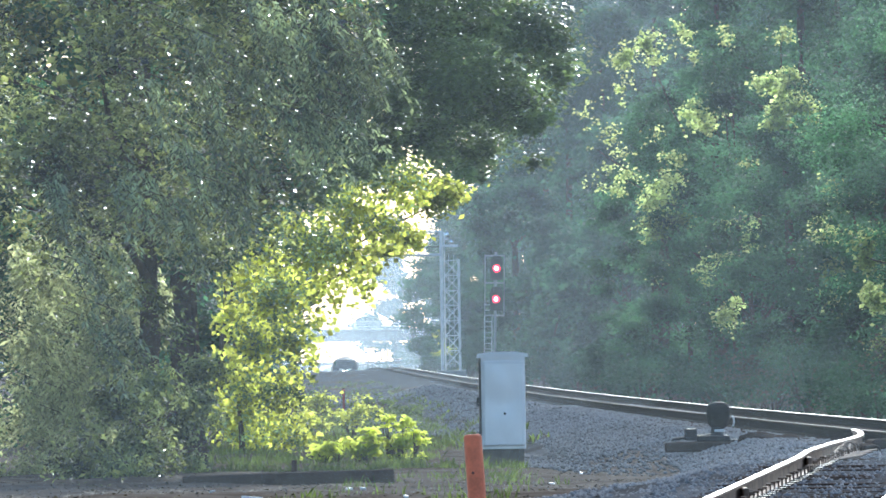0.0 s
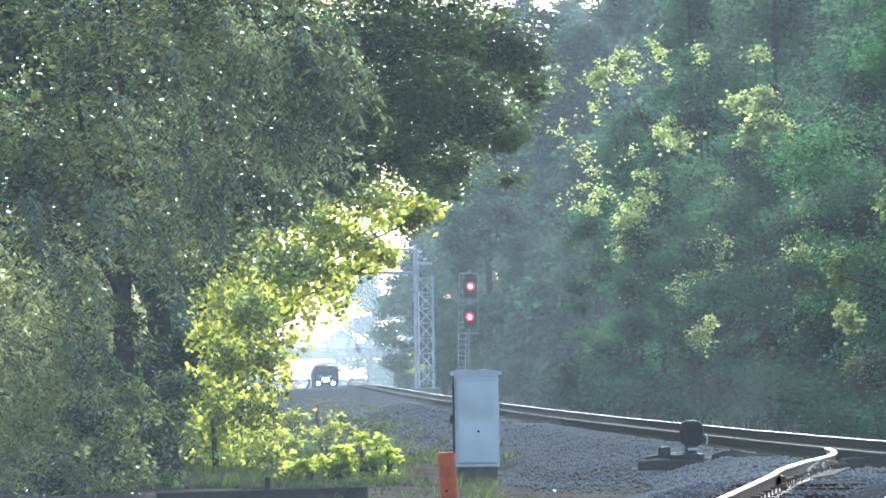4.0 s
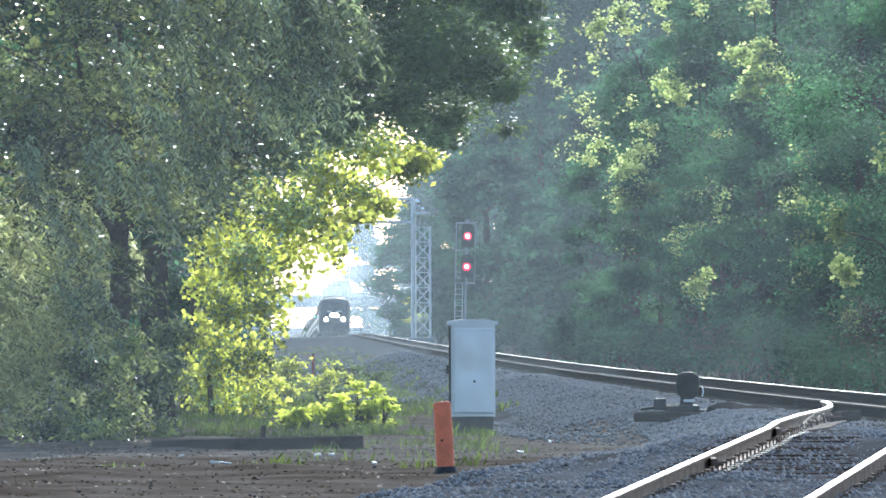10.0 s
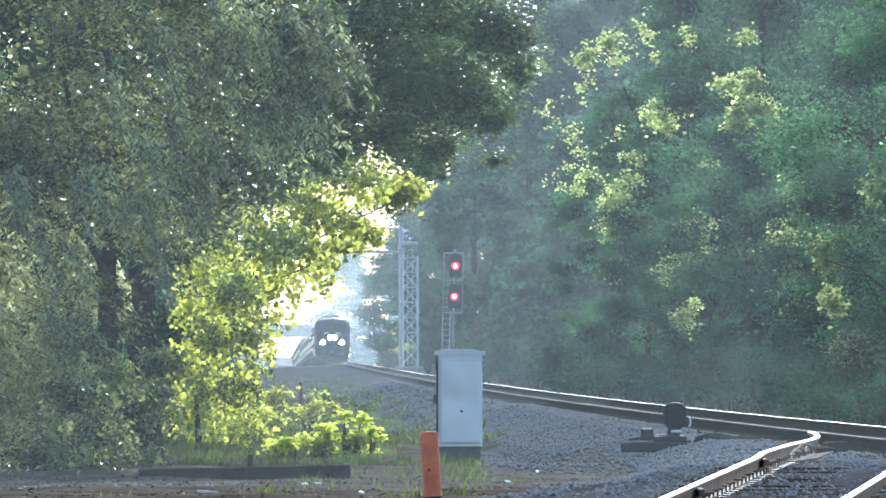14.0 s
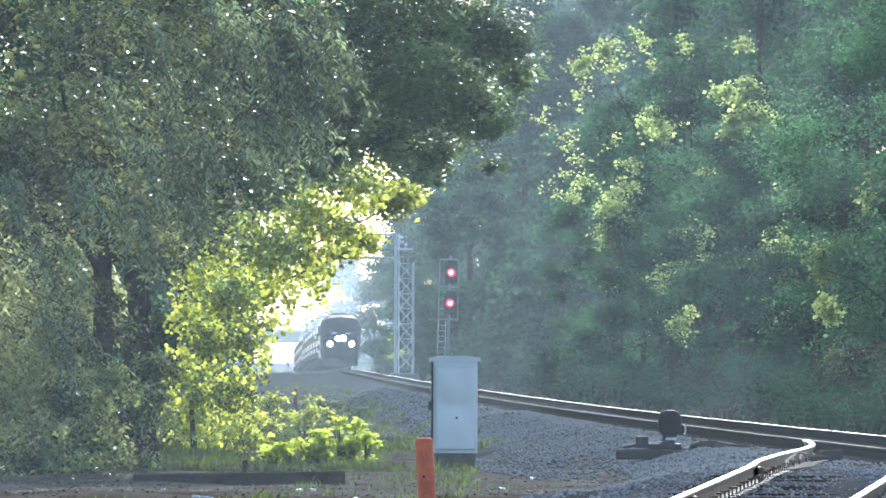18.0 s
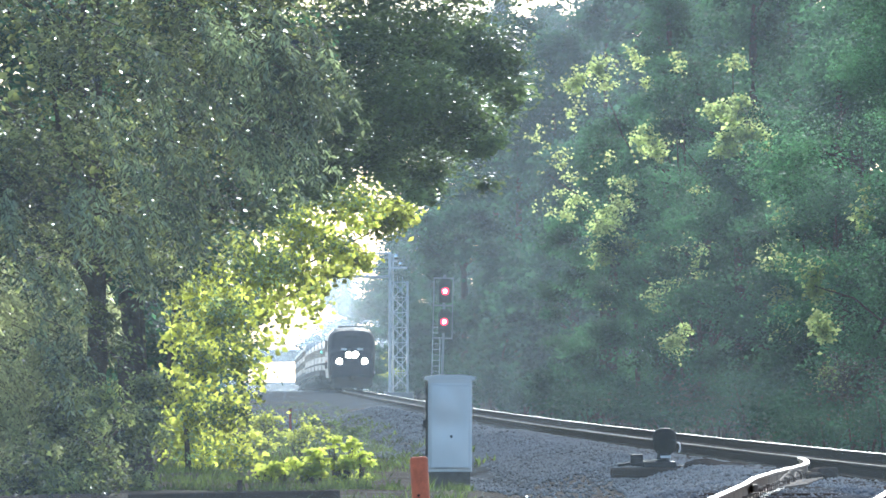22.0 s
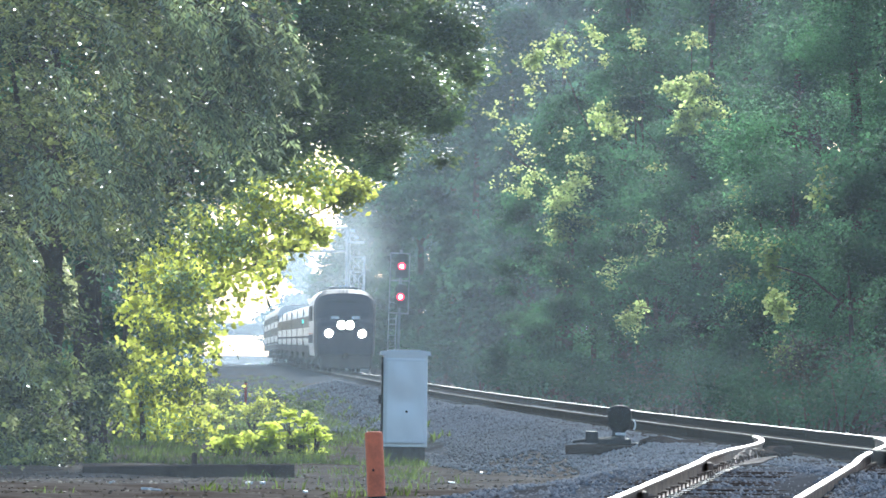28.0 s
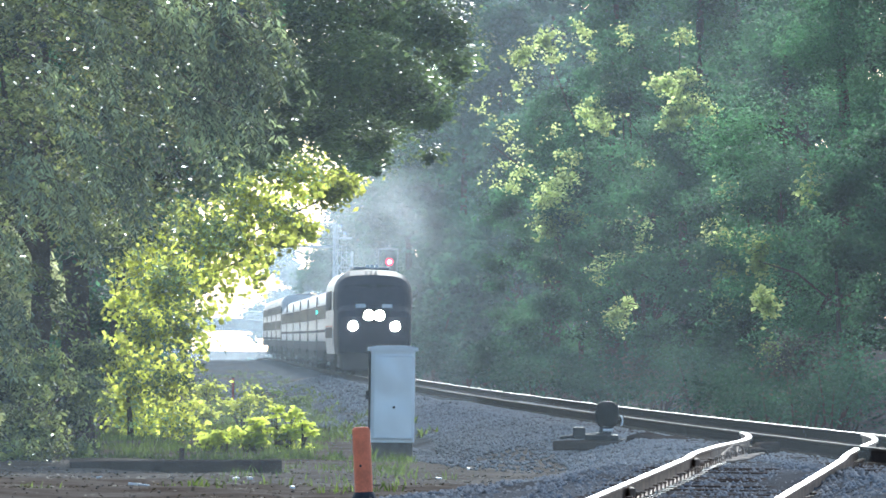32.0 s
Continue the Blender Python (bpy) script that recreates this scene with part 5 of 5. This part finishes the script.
def build_small_things():
    rg = random.Random(14)
    bm = B()
    box(bm, (0, 0, .08), (2.55, .22, .17), bevel=.015)
    for v in bm.verts:
        v.co += Vector((0, .015 * noise.noise(v.co * 3), .015 * noise.noise(v.co * 2.2)))
    o = obj("old_railroad_tie", bm, M_TIE)
    o.matrix_basis = pose(-2.57, 95.5, ground_z(-2.57, 95.5) - .01, 0, -1.0, 4)
    tagged(o, "discarded dark wooden railroad tie lying on the earth", "timber")
    bm = B()
    rod(bm, (0, 0, -.05), (0, 0, .3), .035, 8, .03)
    o = obj("wooden_stake", bm, M_TIE)
    o.matrix_basis = pose(-2.52, 95.9, ground_z(-2.52, 95.9), 3, 2, 0)
    tagged(o, "short weathered stake behind the old tie", "stake")
    t = empty("verge_marker", pose(-5.75, 290, ground_z(-5.75, 290)), "thin dull red marker post in the weeds", "post")
    bm = B()
    rod(bm, (0, 0, -.1), (0, 0, .78), .05, 10)
    part("tube", bm, M_RED, t)
    bm = B()
    rod(bm, (0, 0, .78), (0, 0, .84), .055, 10, .03)
    part("cap", bm, M_BLACK, t)
    for i, (x, y, s) in enumerate([(-1.62, 84, .09), (-1.48, 84.3, .06), (-2.4, 76, .2), (-.95, 78, .05), (.55, 88, .07), (-3.0, 82, .06), (1.0, 100, .06), (-0.3, 103, .07), (-1.84, 206, .2), (-1.45, 206.5, .22), (-2.3, 215, .14)]):
        bm = B()
        box(bm, (0, 0, .012), (s, s * .55, .02), bevel=.004)
        for v in bm.verts:
            v.co.z += .03 * noise.noise(v.co * 9 + Vector((i, 3, 0)))
        o = obj("paper_scrap", bm, M_WHITE)
        o.matrix_basis = pose(x, y, ground_z(x, y) + .004, rg.uniform(-8, 8), rg.uniform(-8, 8), rg.uniform(0, 180))
        tagged(o, "crumpled pale scrap of litter on the earth", "litter", "litter")


# ---- the train ----
def loft(bm, rings, mats=None, caps=True):
    vr = [[bm.verts.new(p) for p in r] for r in rings]
    k = len(vr[0])
    for a, b in zip(vr, vr[1:]):
        for j in range(k):
            f = bm.faces.new((a[j], a[(j + 1) % k], b[(j + 1) % k], b[j]))
            if mats:
                f.material_index = mats(j)
    if caps:
        bm.faces.new(vr[0][::-1])
        bm.faces.new(vr[-1])
    bmesh.ops.recalc_face_normals(bm, faces=bm.faces)


def hull(w, zb, zt, r, y, bulge=0.0, n=6):
    """A cross-section: flat floor, sides, rounded shoulders and a crowned roof."""
    p = [(-w * .96, zb)] + [(-w - bulge * math.sin(math.pi * i / 4), zb + (zt - r - zb) * i / 4) for i in range(1, 5)]
    p += [(-w + r * (1 - math.cos(math.pi / 2 * i / n)), zt - r + r * math.sin(math.pi / 2 * i / n) * .95) for i in range(1, n + 1)]
    p += [((r - w) / 2, zt - .012 * r), (0, zt)]
    p += [(-a, b) for a, b in reversed(p[:-1])]
    return [(a, y, b) for a, b in p]


def bogie(parent, y, scale=1.0, axles=2):
    for s in (-1, 1):
        bm = B()
        box(bm, (s * 1.08, y, .62), (.18, 3.2, .34), bevel=.06)
        box(bm, (s * 1.08, y, .95), (.2, .9, .4), bevel=.05)
        fr = part("bogie_frame", bm, M_UNDER, parent)
        for k in (-1, 1):
            bm = B()
            rod(bm, (s * .82, y + k * 1.25, .46), (s * .70, y + k * 1.25, .46), .46, 20)
            part("wheel", bm, M_RAIL, fr)
            bm = B()
            box(bm, (s * 1.2, y + k * 1.25, .48), (.14, .34, .3), bevel=.04)
            part("axle_box", bm, M_UNDER, fr)
    bm = B()
    for k in (-1, 1):
        rod(bm, (-.8, y + k * 1.25, .46), (.8, y + k * 1.25, .46), .08, 8)
    box(bm, (0, y, .75), (2.1, 1.0, .25))
    part("axles", bm, M_UNDER, parent)


def build_loco():
    t = empty("locomotive", Matrix(), "blue-fronted silver passenger diesel locomotive with blazing headlights", "locomotive")
    bm = B()
    rings = [hull(1.42, .95, 2.40, .25, 0.0), hull(1.50, .85, 2.66, .3, .25), hull(1.54, .85, 2.88, .38, .75), hull(1.56, .85, 3.58, .55, 1.35), hull(1.58, .85, 4.16, .80, 1.95), hull(1.62, .85, 4.38, .90, 2.8), hull(1.62, .85, 4.42, .90, 6.0), hull(1.62, .85, 4.42, .90, 20.6)]
    loft(bm, rings, lambda j: 1 if 8 <= j <= 16 else 0)
    for f in bm.faces:
        if f.calc_center_median().y < 2.5:
            f.material_index = 1
    part("body", bm, [M_LOCO, M_BLUE], t, smooth=False)
    bm = B()
    loft(bm, [[(x * 1.004, y - .012, z) for x, y, z in hull(1.43, 1.35, 2.41, .25, 0.0)], [(x * 1.004, y - .012, z + .004) for x, y, z in hull(1.51, 1.35, 2.67, .3, .25)], [(x * 1.004, y - .012, z + .004) for x, y, z in hull(1.55, 1.35, 2.89, .38, .75)]], caps=True)
    part("nose_panel", bm, M_BLUE, t)
    for s in (-1, 1):
        bm = B()
        vs = [bm.verts.new(p) for p in ((s * .10, .99, 3.02), (s * 1.26, 1.05, 3.0), (s * 1.16, 1.60, 3.66), (s * .10, 1.62, 3.76))]
        vs2 = [bm.verts.new(v.co + Vector((0, -.09, .03))) for v in vs]
        bm.faces.new(vs)
        bm.faces.new(vs2)
        for i in range(4):
            bm.faces.new((vs[i], vs[(i + 1) % 4], vs2[(i + 1) % 4], vs2[i]))
        bmesh.ops.recalc_face_normals(bm, faces=bm.faces)
        part("windscreen", bm, M_GLASS, t)
        bm = B()
        rod(bm, (s * .3, .82, 2.95), (s * .75, 1.25, 3.45), .012, 5)
        part("wiper", bm, M_BLACK, t)
        bm = B()
        rod(bm, (s * .87, -.10, 2.03), (s * .87, .12, 2.03), .21, 18)
        h = part("ditch_light", bm, M_BLACK, t)
        bm = B()
        rod(bm, (s * .87, -.13, 2.03), (s * .87, -.105, 2.03), .21, 18)
        part("lens", bm, M_DITCH, h, "glaring ditch light lens")
        bm = B()
        box(bm, (s * 1.625, 3.0, 3.05), (.02, .9, .75), bevel=.008)
        part("cab_window", bm, M_GLASS, t)
        bm = B()
        box(bm, (s * 1.625, 4.3, 2.3), (.02, .75, 2.2), bevel=.008)
        part("cab_door", bm, M_LOCO, t)
        bm = B()
        box(bm, (s * 1.627, 12.3, 1.75), (.012, 16.3, .45))
        part("stripe", bm, M_BLUE, t)
        bm = B()
        box(bm, (s * 1.629, 12.3, 2.02), (.012, 16.3, .06))
        part("stripe", bm, M_STRIPE, t)
        for i in range(5):
            bm = B()
            box(bm, (s * 1.635, 8.2 + i * 2.4, 3.1), (.04, 1.7, .8), bevel=.01)
            for q in range(5):
                box(bm, (s * 1.66, 8.2 + i * 2.4, 2.8 + q * .15), (.02, 1.6, .05))
            part("grille", bm, M_UNDER, t)
        bm = B()
        for zz in (.5, .8, 1.1):
            box(bm, (s * 1.3, 2.6, zz), (.25, .5, .04))
        part("steps", bm, M_UNDER, t)
        bm = B()
        rod(bm, (s * 1.30, .3, 1.0), (s * 1.42, .45, 2.5), .02, 6)
        part("grab_rail", bm, M_WHITE, t)
        bm = B()
        box(bm, (s * .55, .55, 2.86), (.42, .12, .16), bevel=.02)
        part("number_board", bm, M_WHITE, t)
    bm = B()
    box(bm, (0, .0, 2.47), (.98, .3, .54), bevel=.06)
    hb = part("headlight_housing", bm, M_BLACK, t)
    for s in (-1, 1):
        bm = B()
        rod(bm, (s * .22, -.19, 2.47), (s * .22, -.15, 2.47), .22, 18)
        part("headlight_lens", bm, M_HEAD, hb, "blazing white headlight lens")
    bm = B()
    loft(bm, [[(-1.25, -.35, .2), (1.25, -.35, .2), (1.25, -.35, .28), (-1.25, -.35, .28)], [(-1.4, .15, .3), (1.4, .15, .3), (1.4, .15, 1.0), (-1.4, .15, 1.0)], [(-1.4, .6, .5), (1.4, .6, .5), (1.4, .6, 1.0), (-1.4, .6, 1.0)]])
    part("pilot", bm, M_UNDER, t)
    bm = B()
    box(bm, (0, -.45, .88), (.28, .8, .3), bevel=.06)
    part("coupler", bm, M_RAIL, t)
    bm = B()
    box(bm, (0, 10.5, .62), (2.5, 5.5, .8), bevel=.2)
    part("fuel_tank", bm, M_UNDER, t)
    for i, (yy, ln) in enumerate(((5.5, 1.0), (9.5, 2.2), (13.0, 2.2), (17, 2.6))):
        bm = B()
        box(bm, (0, yy, 4.47), (1.5, ln, .12), bevel=.04)
        part("roof_hatch", bm, M_ROOF, t)
    bm = B()
    for k in range(3):
        rod(bm, (-.25 + .2 * k, 2.9, 4.50), (-.25 + .2 * k, 2.4 + .1 * k, 4.52), .03, 8, .07)
    part("horn", bm, M_ALU, t)
    bogie(t, 4.0)
    bogie(t, 16.8)
    return t


def build_coach(name, L, w, zt, r, rows, label, group):
    t = empty(name, Matrix(), label, "passenger car", group)
    bm = B()
    rings = [hull(w, 1.0, zt, r, y, .06) for y in (0.7, L * .25, L * .5, L * .75, L - .7)]
    loft(bm, rings, lambda j: 1 if 8 <= j <= 15 else 0)
    part("body", bm, [M_STEEL, M_STEEL], t)
    bm = B()
    for y in (0.34, L - .34):
        box(bm, (0, y, 2.3), (1.9, .68, 2.7), bevel=.04)
    part("gangway", bm, M_BLACK, t)
    bm = B()
    box(bm, (0, L / 2, .72), (2.3, L - 9, .55), bevel=.06)
    part("underfloor_gear", bm, M_UNDER, t)
    for s in (-1, 1):
        for zz, hh in rows:
            bm = B()
            box(bm, (s * (w + .052), L / 2, zz), (.03, L - 3.6, hh + .16), bevel=.008)
            band = part("window_band", bm, M_STEEL, t)
            n = 11
            for i in range(n):
                bm = B()
                box(bm, (s * (w + .068), 2.9 + (L - 5.8) * i / (n - 1), zz), (.02, 1.6, hh), bevel=.006)
                part("window", bm, M_GLASS, band)
        bm = B()
        box(bm, (s * (w + .05), L / 2, rows[-1][0] - .85), (.02, L - .8, .12))
        part("stripe", bm, M_BLUE, t)
        bm = B()
        box(bm, (s * (w + .03), L / 2, 1.18), (.05, L - 1, .42), bevel=.01)
        part("skirt", bm, M_UNDER, t, "dark lower side panel")
        # Doors coloured dark so the shaded gaps between cars read wider
        for y in (1.0, L - 1.0):
            bm = B()
            box(bm, (s * (w + .045), y + (.25 if y < 2 else -.25), 2.35), (.03, 1.0, 2.3), bevel=.008)
            d = part("door", bm, M_UNDER, t, "vestibule door darkened to widen the gap between cars")
            bm = B()
            box(bm, (s * (w + .064), y + (.25 if y < 2 else -.25), 2.6), (.012, .4, .55))
            part("door_window", bm, M_GLASS, d)
    for i in range(4):
        bm = B()
        box(bm, (0, L * (.14 + .24 * i), zt + .03), (1.1, 1.8, .12), bevel=.03)
        part("roof_unit", bm, M_ROOF, t)
    bogie(t, 3.2)
    bogie(t, L - 3.2)
    return t


TRAIN = []


def build_train():
    TRAIN.append((build_loco(), 0.0))
    at = 21.3
    a = build_coach("coach", 25.9, 1.50, 3.87, .95, [(2.7, .62)], "stainless steel passenger coach with a dark window band", "train cars")
    for i in range(6):
        TRAIN.append((a if i == 0 else copy_thing(a, Matrix()), at))
        at += 26.0
    # Small emissive green block on the first coach's left side
    for yy in (24.2,):
        bm = B()
        box(bm, (-1.60, yy, 2.75), (.06, .16, .16), bevel=.02)
        part("green_glow_block", bm, M_GREEN_SPOT, a, "small glowing green block on the coach side")
    b = build_coach("sleeping_car", 25.9, 1.50, 4.30, .55, [(3.35, .5), (2.35, .6)], "taller stainless steel sleeping car with two rows of windows", "train cars")
    for i in range(4):
        TRAIN.append((b if i == 0 else copy_thing(b, Matrix()), at))
        at += 26.0


SMOKE = []


def build_smoke():
    """Sunlit diesel exhaust that trails over the cars: lumpy veils, dense at the core and thin at the rim."""
    m = veil_material("thin_exhaust", 0.10, 0.35, (0.86, 0.93, 1.0))
    nt = m.node_tree
    n, l = nt.nodes, nt.links
    mr = [q for q in n if q.type == "MAP_RANGE"][0]
    mr.inputs["To Min"].default_value, mr.inputs["To Max"].default_value = 0.03, 0.155
    tc = [q for q in n if q.type == "TEX_COORD"][0]
    flat = n.new("ShaderNodeVectorMath")
    flat.operation = "MULTIPLY"
    flat.inputs[1].default_value = (1, 0, 1)
    l.new(tc.outputs["Object"], flat.inputs[0])
    span = n.new("ShaderNodeVectorMath")
    span.operation = "LENGTH"
    l.new(flat.outputs[0], span.inputs[0])
    rim = n.new("ShaderNodeMapRange")
    rim.interpolation_type = "SMOOTHSTEP"
    rim.inputs["From Min"].default_value, rim.inputs["From Max"].default_value = 0.8, 4.4
    rim.inputs["To Min"].default_value, rim.inputs["To Max"].default_value = 1.0, 0.0
    l.new(span.outputs["Value"], rim.inputs["Value"])
    mul = n.new("ShaderNodeMath")
    mul.operation = "MULTIPLY"
    l.new(mr.outputs[0], mul.inputs[0])
    l.new(rim.outputs[0], mul.inputs[1])
    l.new(mul.outputs[0], [q for q in n if q.type == "MIX_SHADER"][0].inputs[0])
    for i, (back, z, r) in enumerate(((13, 5.0, 1.0), (30, 6.5, 1.15), (64, 8.0, 1.3))):
        bm = B()
        bmesh.ops.create_icosphere(bm, subdivisions=4, radius=1.0)
        bmesh.ops.delete(bm, geom=[v for v in bm.verts if v.co.y > -0.05], context="VERTS")
        for v in bm.verts:
            v.co *= 4.6 * r * (1 + .25 * noise.noise(v.co * 1.6 + Vector((i * 7, 0, 0))) + .12 * noise.noise(v.co * 4 + Vector((0, i * 5, 0))))
        o = obj("exhaust_puff", bm, m, smooth=True)
        tagged(o, "thin sunlit puff of diesel exhaust over the train", "smoke", "exhaust")
        SMOKE.append((o, back, z))


def build_haze_sheets():
    for i, (y, h, w, cover) in enumerate(HAZE_SHEETS):
        # Flat upright sheet added across the view to imitate haze
        me = mesh_from("mist", np.array([(-w, 0, -2), (w, 0, -2), (w, 0, h), (-w, 0, h)], float), np.array([(0, 1, 2, 3)]), veil_material("haze_sheet_veil", cover, 0.05))
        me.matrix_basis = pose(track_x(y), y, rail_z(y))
        tagged(me, "flat translucent sheet standing in for haze across the line", "mist", "mist", "stuff")


# Haze sheets: distance, height, half width, cover
HAZE_SHEETS = [(82, 12, 30, 0.03), (190, 26, 70, 0.022), (335, 40, 100, 0.035), (585, 50, 140, 0.055), (1050, 70, 240, 0.23)]

build_ground()
build_ballast()
build_haze_sheets()
build_overpass()
build_left_trees()
build_right_trees()
build_ridge_trees()
build_far_woods()
build_shrubs()
build_grass()
build_dry_weeds()
build_litter()
build_cabinet()
build_bollard()
build_switch_stand()
build_signal()
build_cantilever()
build_small_things()
build_train()
build_smoke()
build_stones()
build_tracks()

SPEED, END_Y = 22.0, 327.0


def motions():
    """The train comes down the main line at a steady speed."""
    for thing, back in TRAIN:
        rows = []
        for i in range(17):
            y = END_Y + SPEED * (32.0 - 2.0 * i) + back
            ym = min(y, 1290.0)
            slope = math.degrees(math.atan((rail_z(ym + 20) - rail_z(ym)) / 20))
            rows.append((2.0 * i, pose(track_x(y), y, rail_z(ym), slope, 0, track_heading(y))))
        walk(thing, rows)
    for thing, back, z in SMOKE:
        rows = []
        for i in range(9):
            y = END_Y + SPEED * (32.0 - 4.0 * i) + back
            rows.append((4.0 * i, pose(track_x(y) + .5 * math.sin(i + back), y, rail_z(min(y, 1290)) + z + .4 * math.sin(1.7 * i + back), 0, 0, 14 * math.sin(.8 * i + back))))
        walk(thing, rows)


motions()
